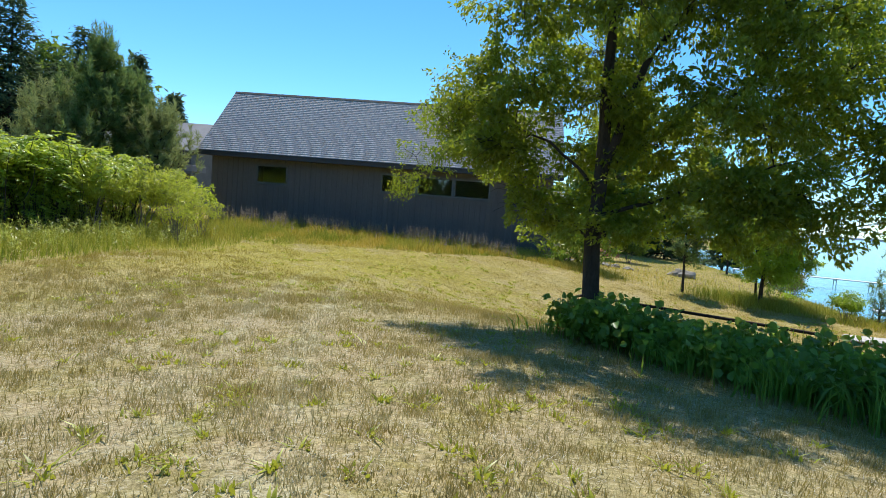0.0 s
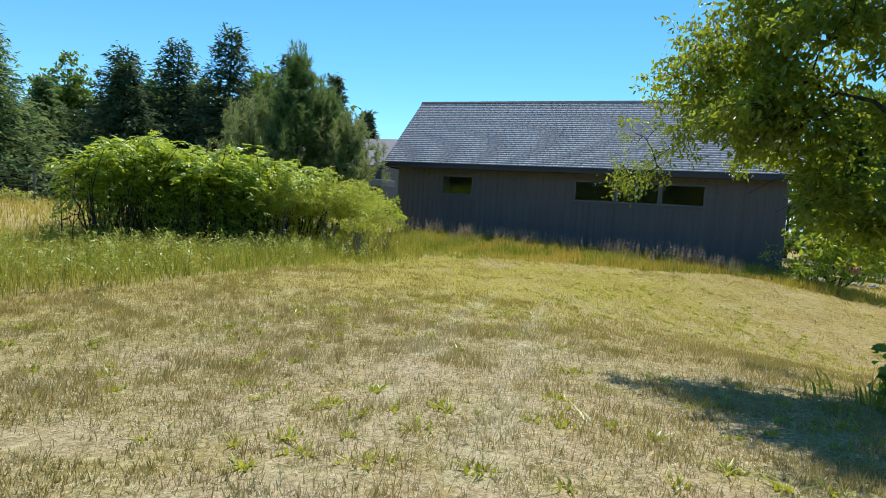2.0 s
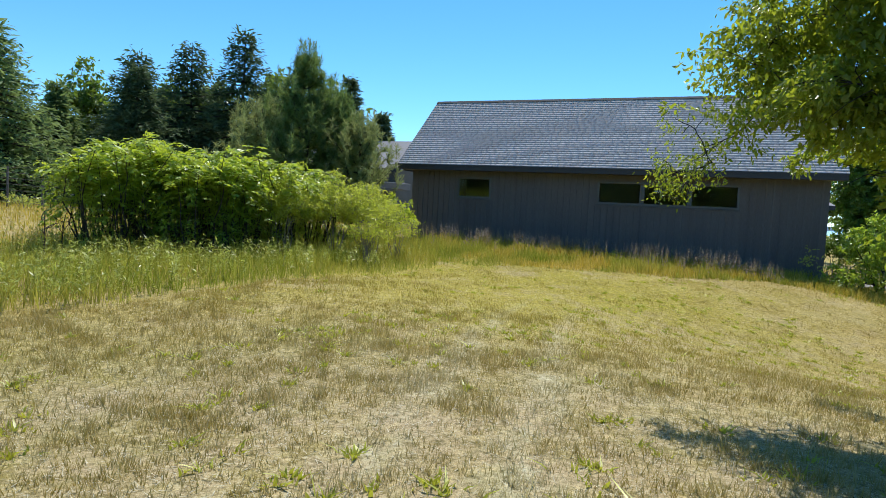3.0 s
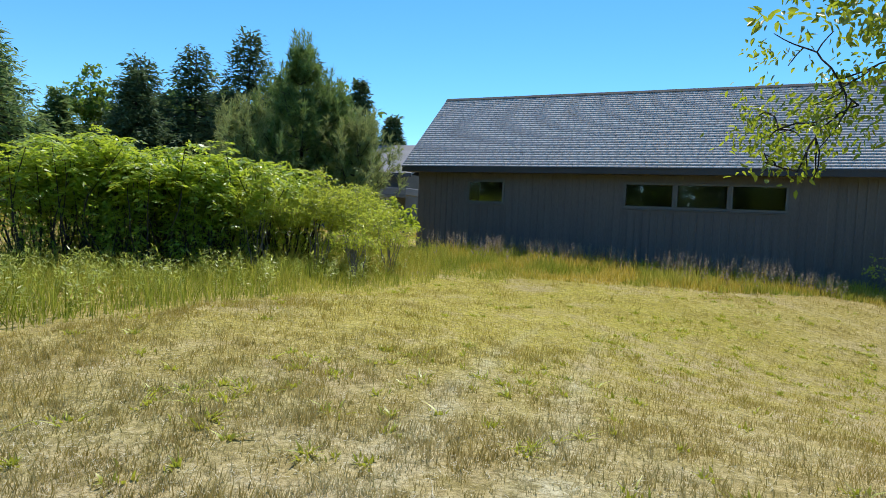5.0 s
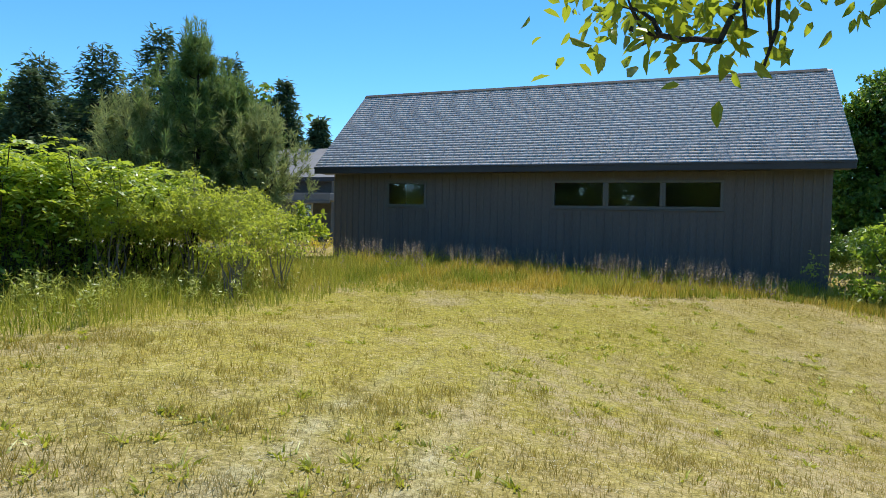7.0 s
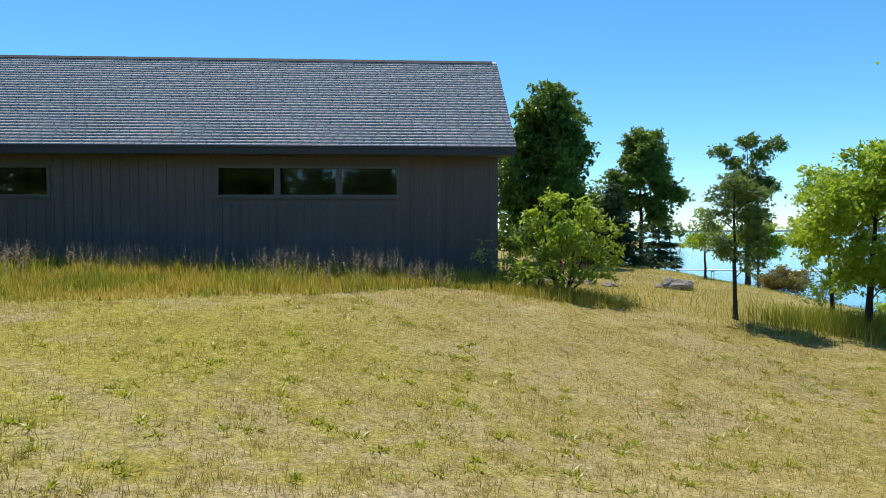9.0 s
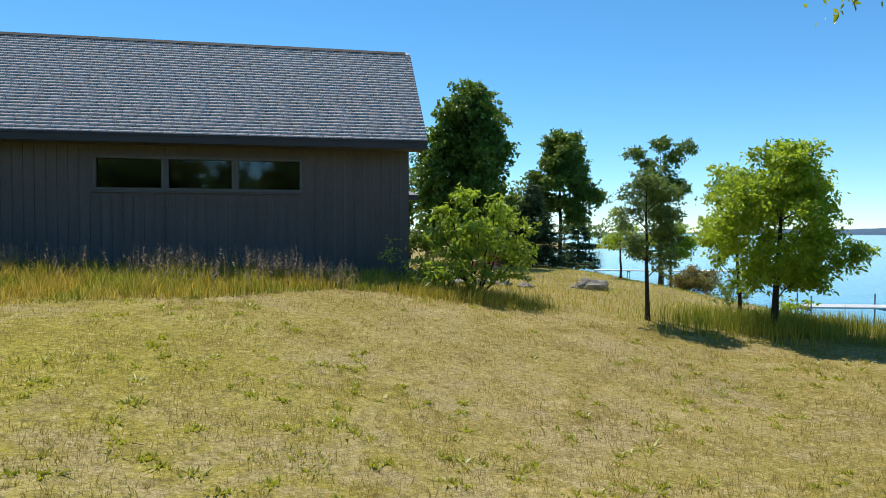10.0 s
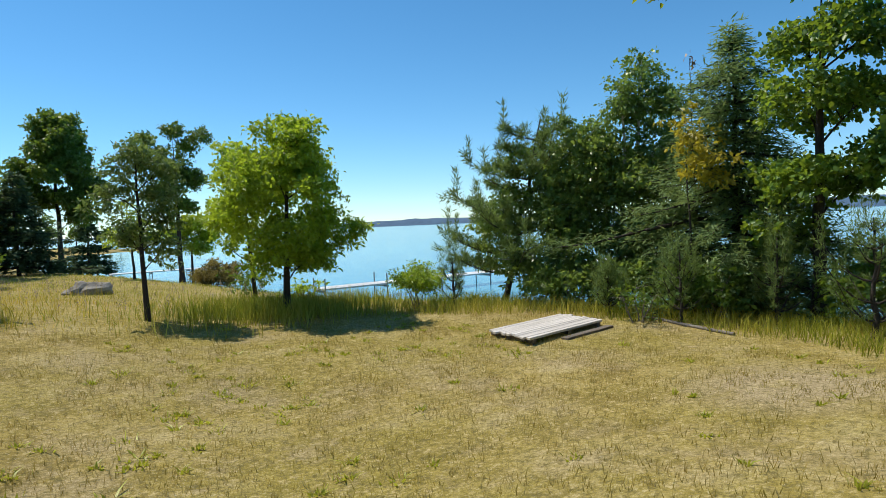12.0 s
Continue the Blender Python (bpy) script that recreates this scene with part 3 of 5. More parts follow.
    for k in range(int((RX1 - RX0) / 0.3)):
        xa = RX0 + k * 0.3
        xb = min(xa + 0.31, RX1)
        lift = 0.004 + 0.003 * (k % 2)
        for back in (False, True):
            slope_box(bm, xa, xb, length - 0.14, length + 0.004, 0.008 + lift, 0.024 + lift, back)
    tagged(part("ridge_cap", bm, M_UNDER, shed), kind="stuff")
    return shed, slope_box, length


OUTBUILDING, slope_box, SLOPE = build_outbuilding()

# ---- plants ----
def crown_sites(lobes, per):
    """Twig ends: points spread through lobes, thicker towards the outside."""
    out = []
    for cx, cy, cz, rx, ry, rz in lobes:
        n = max(3, int(per * (rx * ry * rz) ** (2 / 3)))
        d = unit(rng.normal(size=(n, 3)))
        r = rng.random(n) ** 0.45
        out.append(np.array([cx, cy, cz]) + d * r[:, None] * np.array([rx, ry, rz]))
    return out


def tree(name, base, lobes, label, category, trunk_r, leaf_mat, leaf=0.12, per=14, each=40, spread=0.28, aspect=0.5, bark=None, top=None,
         rich=False, droop=0.35, fork=0.35, group="", lean=0.0, stems=1, twigs=True, above=None, boughs=()):
    """A tapered trunk, limbs to each lobe of the crown, twigs and many single leaves round their ends."""
    bx, by = base
    bz = g(bx, by)
    ob = thing(name, (bx, by, bz), label, category, group)
    wood, crown = Buf(), Buf()
    bark = bark or M_BARK
    zs = [c[2] + c[5] for c in lobes]
    top = top or bz + (max(zs) - bz) * 0.86
    big = lobes[int(np.argmax(zs))]
    axes = []
    for k in range(stems):
        off = rng.normal(size=2) * (0.12 if stems > 1 else 0.0)
        goal = lobes[k % len(lobes)] if stems > 1 else big
        tipz = top if stems == 1 else goal[2] + goal[5] * 0.6
        p = bent((bx + off[0] * 0.5, by + off[1] * 0.5, bz - 0.15), (goal[0] * 0.6 + bx * 0.4 + off[0] if stems == 1 else goal[0], goal[1] * 0.6 + by * 0.4 + off[1] if stems == 1 else goal[1], tipz), 0, 10, 0.003 if stems == 1 else 0.03)
        t = np.linspace(0, 1, 10)
        rad = trunk_r * ((1 - t) ** 0.8 * 0.9 + 0.08)
        rad[0] *= 1.35
        tube(wood, p, rad, 9, 0.05)
        axes.append((p, rad))
    for a, b, r in boughs:
        p = bent(a, b, 0.06, 8, 0.03)
        tube(wood, p, np.linspace(r, r * 0.35, 8), 7, 0.04)
        axes.append((p, np.linspace(r, r * 0.35, 8)))
    # limbs grow from the nearest wood below, so that large boughs carry smaller ones
    spots, girth = [q for p, rad in axes for q in p[2:]], [r for p, rad in axes for r in rad[2:]]
    sites_of = crown_sites(lobes, per)
    order = sorted(range(len(lobes)), key=lambda i: min(np.linalg.norm(np.array(lobes[i][:3]) - q) for q in spots))
    for i in order:
        size, sites = lobes[i][3], sites_of[i]
        c = np.array(lobes[i][:3])
        away = c - np.array(spots)
        flat_ = np.linalg.norm(away[:, :2], axis=1)
        cost = np.linalg.norm(away, axis=1) + 1.5 * np.maximum(0, fork * 1.6 * flat_ - away[:, 2])
        j = int(np.argmin(cost))
        limb = bent(spots[j], c, 0.08, 6, 0.05)
        r0 = max(min(girth[j] * 0.72, 0.003 + 0.03 * size), 0.004)
        tube(wood, limb, np.linspace(r0, max(0.3 * r0, 0.004), 6), 6)
        spots += list(limb[2:])
        girth += list(np.linspace(r0, max(0.3 * r0, 0.004), 6)[2:])
        for s in sites:
            q = limb[rng.integers(2, 6)]
            if twigs:
                tube(wood, bent(q, s, 0.05, 4, 0.08), np.linspace(max(r0 * 0.22, 0.004), 0.002, 4), 4)
            n = rng.poisson(each * min(1.0, 0.08 + size * 1.6))
            if n:
                # leaves sit in tufts along the twig
                m = max(2, n // 9)
                k = rng.random((m, 1)) ** 0.5
                hub = q * (1 - k) * 0.5 + s * (1 - (1 - k) * 0.5) + np.clip(rng.normal(size=(m, 3)), -1.6, 1.6) * spread * min(1.0, 0.35 + 1.5 * size) * np.array([1, 1, 0.7])
                pts = hub[rng.integers(m, size=n)] + rng.normal(size=(n, 3)) * spread * 0.34 * np.array([1, 1, 0.55])
                if above is not None:
                    pts = pts[above(pts)]
                    n = len(pts)
                leaves(crown, pts, leaf(pts) if callable(leaf) else np.full(n, leaf), aspect, droop, 0.36, unit(s - c)[None] * 0.5, rich)
    v, f = wood.arrays()
    raw("trunk", v, f, bark, ob, smooth=True)
    v, f = crown.arrays()
    raw("crown", v, f, leaf_mat, ob)
    return ob


def conifer(name, base, height, radius, label, category, needle, spray=0.3, rows=26, arms=9, droop=0.25, up=0.0, fine=16, bark=None, skirt=0.05, group="",
            ragged=0.25, wide=0.2, bare=0.0):
    """Spruce or pine: a straight trunk with whorls of arms, each arm set with sprays of needles."""
    bx, by = base
    bz = g(bx, by)
    ob = thing(name, (bx, by, bz), label, category, group)
    wood, crown = Buf(), Buf()
    p = bent((bx, by, bz - 0.2), (bx + rng.normal() * 0.05, by, bz + height), 0, 9, 0.004)
    tube(wood, p, np.linspace(height * 0.016 + 0.03, 0.012, 9), 8, 0.04)
    for k in range(rows):
        t = (k + rng.random() * 0.6) / rows
        t = skirt + (1 - skirt) * t
        z = bz + height * t
        reach0 = radius * (1 - t) ** 0.95 + 0.05 * radius
        m = max(4, int(arms * (0.5 + 0.5 * (1 - t))))
        for a in rng.uniform(0, 2 * math.pi) + np.arange(m) * 2 * math.pi / m + rng.normal(size=m) * 0.25:
            reach = reach0 * (1 + ragged * rng.normal())
            if reach < 0.05:
                continue
            d = np.array([math.cos(a), math.sin(a), 0.0])
            s = np.linspace(0, 1, 5)
            arm = np.array([bx, by, z]) + d * reach * s[:, None]
            arm[:, 2] += reach * (up * s - droop * s * s + 0.16 * s ** 4)
            tube(wood, arm, np.linspace(0.012 + 0.012 * reach, 0.004, 5), 4)
            n = max(4, int(fine * reach / radius * 2.0) + 3)
            u = bare + (1 - bare) * rng.random(n) ** 0.55
            pts = np.array([bx, by, z]) + d * (reach * u)[:, None]
            pts[:, 2] += reach * (up * u - droop * u * u + 0.16 * u ** 4)
            side = np.array([-d[1], d[0], 0.0])
            for rep in range(3):
                o = d * 0.8 + side * rng.normal(size=(n, 1)) * 0.9 + np.array([0, 0, 1.0]) * (rng.normal(size=(n, 1)) * 0.25 + up * 0.7 - 0.12)
                leaves(crown, pts + rng.normal(size=(n, 3)) * 0.04 * radius, np.full(n, spray) * (0.6 + 0.5 * (1 - u)), wide, 0.05, 0.6, unit(o) * 2.2)
    v, f = wood.arrays()
    raw("trunk", v, f, bark or M_BARK, ob, smooth=True)
    v, f = crown.arrays()
    raw("crown", v, f, needle, ob)
    return ob


def needle_pine(name, base, height, radius, label, group="", rows=12, arms=6, tuft=0.16, per=8, lean=(0, 0), start=0.12, power=0.6, needles=22, up=0.45, needle=None):
    """White pine: few upswept whorls, each branchlet ended by a brush of long thin needles."""
    bx, by = base
    bz = g(bx, by)
    ob = thing(name, (bx, by, bz), label, "pine tree", group)
    wood, crown = Buf(), Buf()
    topx, topy = bx + lean[0], by + lean[1]
    p = bent((bx, by, bz - 0.15), (topx, topy, bz + height), 0, 9, 0.01)
    tube(wood, p, np.linspace(height * 0.015 + 0.02, 0.01, 9), 8, 0.04)
    tips, dirs = [], []
    for k in range(rows):
        t = start + (1 - start) * (k + rng.random() * 0.4) / rows
        c = np.array([bx + lean[0] * t, by + lean[1] * t, bz + height * t])
        m = arms if t < 0.8 else max(3, arms - 2)
        for a in rng.uniform(0, 6.28) + np.arange(m) * 2 * math.pi / m + rng.normal(size=m) * 0.3:
            reach = radius * max(0.08, (1 - t)) ** power * rng.uniform(0.45, 1.3)
            d = np.array([math.cos(a), math.sin(a), 0])
            s = np.linspace(0, 1, 6)
            arm = c + d * (reach * s)[:, None]
            arm[:, 2] += reach * (up * s * s + 0.05)
            tube(wood, arm, np.linspace(0.012 + 0.008 * reach, 0.004, 6), 5)
            for j in range(per):
                u = 0.25 + 0.75 * (j + rng.random()) / per
                q = c + d * reach * u
                q[2] += reach * (up * u * u + 0.05)
                side = np.array([-d[1], d[0], 0]) * rng.normal() * 0.8 + d * 0.6 + np.array([0, 0, 0.35 + 0.5 * rng.random()])
                side = side / np.linalg.norm(side)
                e = q + side * reach * 0.32 * rng.uniform(0.4, 1.1)
                tube(wood, np.stack([q, (q + e) / 2 + 0.01, e]), [0.006, 0.005, 0.003], 4)
                for w in (0.45, 0.75, 1.0):
                    tips.append(q + (e - q) * w)
                    dirs.append(side)
            # upright candles at the end of the arm
            for w in (0.2, 0.5, 0.8, 1.1):
                tips.append(arm[-1] + np.array([0, 0, 1.0]) * w * min(0.5, 0.22 * height ** 0.5))
                dirs.append(np.array([0, 0, 1.6]))
    tips, dirs = np.repeat(np.array(tips), needles, 0), np.repeat(np.array(dirs), needles, 0)
    n = len(tips)
    leaves(crown, tips + rng.normal(size=(n, 3)) * 0.02, np.full(n, tuft), 0.09, 0.1, 0.3, dirs * 0.9)
    v, f = wood.arrays()
    raw("trunk", v, f, M_BARK, ob, smooth=True)
    v, f = crown.arrays()
    raw("crown", v, f, needle or L_PINE, ob)
    return ob


def ring(cx, cy, cz, r, n, lr, flat=0.8, tilt=0.0):
    """Lobes set about a centre."""
    return [(cx + r * math.cos(a) * rng.uniform(0.7, 1.1), cy + r * math.sin(a) * rng.uniform(0.7, 1.1), cz + rng.normal() * 0.15 * r + tilt * math.cos(a), lr, lr, lr * flat)
            for a in rng.uniform(0, 6.28) + np.arange(n) * 2 * math.pi / n]


def egg(cx, cy, z0, z1, r, n, lr, flat=0.8):
    """Lobes heaped into an egg-shaped crown."""
    out = []
    for k in range(n):
        t = (k + rng.random()) / n
        w = r * math.sin(math.pi * (0.12 + 0.80 * t) ** 0.85) ** 0.8
        a = k * 2.4 + rng.normal() * 0.3
        d = w * rng.uniform(0.55, 1.0)
        q = lr * rng.uniform(0.75, 1.2)
        out.append((cx + d * math.cos(a), cy + d * math.sin(a), z0 + (z1 - z0) * t, q, q, q * flat))
    return out

# ---- the tree that stands by the path ----
def build_big_tree():
    lobes = [(3.4, 9.9, 7.2, 1.6, 1.6, 1.2), (2.4, 9.6, 5.9, 1.2, 1.2, 0.8), (4.7, 9.8, 6.0, 1.4, 1.4, 1.0), (3.4, 11.2, 5.5, 1.4, 1.2, 0.9), (3.6, 8.7, 5.8, 1.3, 1.1, 0.9),
             (1.6, 10.5, 4.7, 0.8, 0.8, 0.5), (1.3, 10.9, 4.2, 0.5, 0.5, 0.3), (1.9, 9.6, 3.9, 0.6, 0.5, 0.4),
             (2.3, 10.1, 3.8, 0.8, 0.8, 0.4), (2.4, 10.0, 3.15, 0.6, 0.6, 0.3), (2.5, 9.3, 4.6, 0.8, 0.8, 0.5), (3.4, 9.8, 4.6, 0.9, 0.9, 0.6), (4.3, 10.3, 4.1, 1.1, 1.1, 0.6), (3.5, 10.2, 3.35, 0.8, 0.8, 0.4), (3.5, 9.3, 2.9, 0.6, 0.5, 0.25),
             (5.3, 9.6, 4.4, 1.3, 1.2, 0.8), (6.1, 9.2, 5.0, 1.2, 1.1, 0.8), (4.7, 9.5, 3.4, 0.9, 0.9, 0.4), (5.6, 9.0, 3.5, 0.8, 0.8, 0.4), (6.4, 8.8, 3.9, 0.8, 0.7, 0.5), (5.3, 8.6, 5.4, 0.9, 0.9, 0.7), (4.4, 8.7, 4.6, 0.8, 0.8, 0.5), (6.8, 9.0, 4.4, 0.7, 0.7, 0.5),
             (4.4, 12.0, 4.7, 0.9, 0.9, 0.4), (5.25, 14.0, 3.34, 0.16, 0.16, 0.1), (5.7, 14.0, 3.28, 0.2, 0.2, 0.1), (6.3, 13.7, 3.2, 0.22, 0.2, 0.1), (6.1, 13.85, 3.2, 0.18, 0.18, 0.08), (5.9, 13.3, 3.6, 0.3, 0.3, 0.14), (4.4, 13.9, 3.45, 0.07, 0.07, 0.06), (4.2, 12.9, 3.8, 0.4, 0.4, 0.2), (2.9, 10.1, 2.95, 0.6, 0.6, 0.22), (4.0, 9.8, 3.0, 0.7, 0.6, 0.25), (5.0, 9.4, 3.0, 0.8, 0.8, 0.28), (5.9, 9.1, 3.1, 0.8, 0.8, 0.3), (6.7, 8.6, 3.3, 0.7, 0.7, 0.3), (3.9, 13.0, 4.6, 0.6, 0.6, 0.4), (5.0, 13.2, 4.0, 0.35, 0.35, 0.2)]
    lobes += [(2.5, 10.4, 3.55, 0.6, 0.6, 0.4), (2.9, 10.4, 3.15, 0.6, 0.6, 0.32), (2.2, 10.3, 4.3, 0.6, 0.6, 0.4), (3.2, 10.6, 3.9, 0.6, 0.6, 0.4), (2.8, 10.6, 2.8, 0.5, 0.5, 0.22), (3.9, 10.5, 3.0, 0.7, 0.6, 0.3), (2.0, 10.0, 5.0, 0.6, 0.6, 0.45)]
    # the low spray that hangs over the path
    lobes += [(0.93, 9.74, 3.12, 0.09, 0.09, 0.06), (0.81, 9.78, 3.16, 0.08, 0.1, 0.06), (0.86, 9.96, 3.32, 0.15, 0.2, 0.12), (0.78, 10.22, 3.45, 0.11, 0.16, 0.12), (1.02, 9.95, 3.32, 0.17, 0.2, 0.12), (1.08, 10.1, 3.55, 0.25, 0.25, 0.16), (1.3, 10.15, 3.65, 0.28, 0.28, 0.2), (0.95, 10.3, 3.75, 0.18, 0.2, 0.14), (1.15, 10.0, 3.42, 0.18, 0.18, 0.13),
              (1.4, 10.4, 4.25, 0.5, 0.5, 0.28), (1.65, 10.2, 4.0, 0.45, 0.45, 0.26), (1.5, 10.7, 4.6, 0.5, 0.5, 0.3), (1.9, 10.6, 4.3, 0.55, 0.55, 0.32), (2.0, 10.3, 3.8, 0.5, 0.5, 0.28), (1.72, 10.5, 3.95, 0.45, 0.45, 0.28), (1.7, 10.0, 4.5, 0.5, 0.5, 0.3), (1.86, 12.2, 3.6, 0.15, 0.16, 0.1), (2.2, 12.1, 3.8, 0.25, 0.25, 0.16)]
    # the denser side towards the lake hangs lower, in many small clumps
    for k in range(15):
        d = unit(rng.normal(size=3)) * rng.uniform(0.35, 1.0) ** 0.5
        x, y, z = 4.55 + 2.15 * d[0], 9.7 + 1.7 * d[1], 4.85 + 2.0 * d[2]
        r = rng.uniform(0.4, 0.68)
        lobes.append((x, y, z, r, r, r * 0.72))
    clear_path = lambda p: ((p[:, 2] > 3.03 + 0.9 * np.maximum(0, p[:, 0] - 0.92)) & (p[:, 0] < 1.25)) | (p[:, 2] > 3.2 + 0.3 * (p[:, 0] > 1.5)) | ((p[:, 0] > 2.3) & (p[:, 1] < 11)) | ((p[:, 1] > 12.9) & (p[:, 2] > 2.6))
    return tree("broadleaf_tree", (3.50, 9.75), lobes, "leafy green tree with a dark trunk and drooping sunlit branches", "tree", 0.125, L_BIG, lambda p: np.where(((p[:, 0] < 1.25) & (p[:, 2] < 3.8)) | (p[:, 1] > 12.5), 0.034, np.where(p[:, 0] < 1.8, 0.056, 0.07)), 36, 150, 0.125, 0.46,
                rich=True, droop=0.6, fork=0.16, top=7.6, above=clear_path,
                boughs=(((3.52, 9.75, 3.75), (4.7, 9.8, 6.1), 0.062), ((3.52, 9.74, 3.1), (5.8, 9.5, 3.95), 0.03), ((3.48, 9.76, 3.3), (2.1, 9.9, 4.2), 0.028)))


build_big_tree()
# ---- trees towards the lake ----
def lake_trees():
    a = (8.56, 23.30)
    tree("young_tree", a, egg(8.6, 23.3, 1.85, 3.65, 0.58, 18, 0.3), "slim young tree with small grey-green leaves", "tree", 0.055, L_OLIVE, 0.085, 70, 150, 0.12, 0.42, fork=0.3, top=3.55)
    tree("young_tree", (10.80, 22.60), egg(10.85, 22.55, 1.6, 4.05, 1.12, 32, 0.38) + [(11.9, 21.7, 2.25, 0.35, 0.35, 0.25), (11.7, 21.9, 1.9, 0.3, 0.3, 0.2), (9.9, 23.2, 2.4, 0.35, 0.35, 0.3)],
         "young round-headed tree with bright yellow-green leaves", "tree", 0.075, L_YOUNG, 0.09, 66, 175, 0.15, 0.48, fork=0.3, top=3.9)
    tree("young_tree", (11.40, 24.40), egg(11.2, 24.5, 1.7, 3.9, 0.65, 13, 0.33), "slender young tree with yellow-green leaves and a thin stem", "tree", 0.05, L_YOUNG, 0.095, 56, 160, 0.14, 0.5, fork=0.3, top=3.8)
    tree("shore_tree", (17.80, 39.40), [(17.75, 39.5, 6.9, 0.45, 0.45, 0.3), (18.75, 38.9, 6.6, 0.4, 0.4, 0.26), (16.75, 39.9, 6.4, 0.42, 0.42, 0.26), (18.2, 39.2, 6.1, 0.4, 0.4, 0.3), (17.3, 39.7, 5.8, 0.4, 0.4, 0.3), (17.8, 39.4, 5.1, 0.6, 0.6, 0.45), (18.5, 39.0, 4.6, 0.55, 0.55, 0.4),
                                         (17.5, 39.6, 4.1, 0.6, 0.6, 0.4), (18.0, 39.3, 3.5, 0.5, 0.5, 0.35)], "shore tree with sparse crooked upper limbs and dark leaves", "tree", 0.13, L_DARK, 0.15, 50, 170, 0.2, fork=0.4)
    tree("shore_tree", (18.6, 39.9), [(18.6, 39.9, 2.6, 0.7, 0.7, 0.5), (17.9, 40.3, 2.2, 0.6, 0.6, 0.4), (19.3, 39.5, 2.1, 0.6, 0.6, 0.4), (18.7, 39.8, 1.6, 0.7, 0.7, 0.35)], "low bright green tree below the crooked one", "tree", 0.08, L_YOUNG, 0.13, 44, 140, 0.2, fork=0.3)
    tree("shore_tree", (15.2, 38.2), ring(15.2, 38.2, 2.2, 0.7, 5, 0.42) + [(15.4, 38.1, 2.8, 0.45, 0.45, 0.35), (15.1, 38.3, 3.3, 0.3, 0.3, 0.25)], "small bright green tree at the shore", "tree", 0.06, L_YOUNG, 0.12, 44, 130, 0.2)
    tree("shade_tree", (10.3, 49.0), egg(10.5, 49, 2.6, 10.7, 2.7, 30, 1.15) + [(10.4, 48.9, 6.2, 1.7, 1.7, 2.5), (8.4, 49.2, 5.0, 1.0, 1.0, 0.8), (9.0, 48.6, 2.4, 1.2, 1.2, 0.9), (11.6, 48.6, 2.6, 1.2, 1.2, 0.9), (10.3, 48.2, 3.0, 1.2, 1.2, 0.9), (12.6, 49, 4.4, 1.0, 1.0, 0.8)],
         "dense round dark green maple beside the house", "tree", 0.28, L_MAPLE, 0.23, 24, 62, 0.26, 0.7)
    tree("tall_tree", (17.6, 52.2), egg(17.6, 52.2, 3.9, 8.9, 2.0, 20, 0.72) + [(19.8, 51.3, 5.0, 0.7, 0.7, 0.45), (15.5, 53, 4.4, 0.7, 0.7, 0.5), (18.6, 51.8, 3.6, 0.6, 0.6, 0.4)],
         "tall airy tree with a spreading crown by the water", "tree", 0.17, L_DARK, 0.2, 34, 120, 0.27, 0.6)
    conifer("dark_conifer", (14.2, 48.0), 5.0, 2.4, "dense dark conifer bush by the shore", "conifer", L_SPRUCE, 0.4, 16, 10, 0.2, skirt=0.06, fine=14, wide=0.45)
    conifer("dark_conifer", (24.5, 66.0), 6.5, 1.8, "slim far conifer at the water's edge", "conifer", L_SPRUCE, 0.5, 14, 8, 0.2, skirt=0.1, wide=0.4)
    for x, y, h in ((12.8, 52.5, 5.5), (15.3, 55, 6), (5.5, 52, 7), (7.5, 54, 6.5)):
        tree("background_tree", (x, y), ring(x, y, g(x, y) + h * 0.55, h * 0.16, 4, h * 0.2) + [(x, y, g(x, y) + h * 0.8, h * 0.16, h * 0.16, h * 0.2)], "leafy green tree behind the house", "tree", 0.14, L_DARK, 0.3, 8, 34, 0.36,
             group="trees behind the house")


lake_trees()


def shrub(name, x, y, h, r, label, material, leaf=0.09, n=7, per=34, each=60, stems=6, category="bush", rich=False, bark=None, spread=0.14, low=0.35, aspect=0.5, group=""):
    z = g(x, y)
    lobes = ring(x, y, z + h * (low + 0.22), r * 0.6, n, r * 0.46, 0.8) + [(x, y, z + h * 0.78, r * 0.42, r * 0.42, h * 0.22)]
    return tree(name, (x, y), lobes, label, category, 0.012 + 0.006 * r, material, leaf, per, each * 1.4, spread, aspect, bark=bark or M_BARK_PALE, stems=stems, fork=0.5, rich=rich, group=group)


tree("leafy_bush", (5.3, 24.5), [(5.2, 24.4, 3.2, 0.4, 0.4, 0.3), (4.75, 24.4, 2.95, 0.38, 0.38, 0.26), (5.75, 24.5, 2.95, 0.42, 0.4, 0.28), (6.2, 24.6, 2.6, 0.4, 0.4, 0.3), (4.5, 24.3, 2.5, 0.35, 0.35, 0.28), (5.3, 24.1, 2.6, 0.45, 0.4, 0.3), (5.8, 24.2, 2.2, 0.4, 0.4, 0.28), (6.45, 24.5, 2.05, 0.36, 0.36, 0.28),
                               (4.85, 24.1, 2.05, 0.38, 0.38, 0.26), (5.35, 24.0, 1.75, 0.35, 0.35, 0.24), (6.1, 24.2, 1.65, 0.32, 0.32, 0.24), (4.4, 24.1, 1.75, 0.3, 0.3, 0.2), (5.5, 25.1, 2.5, 0.5, 0.5, 0.4)],
     "many-stemmed bush with bright yellow-green drooping leaves", "bush", 0.03, L_SHRUB, 0.12, 44, 85, 0.14, 0.42, bark=M_BARK, stems=9, fork=0.5, rich=True)
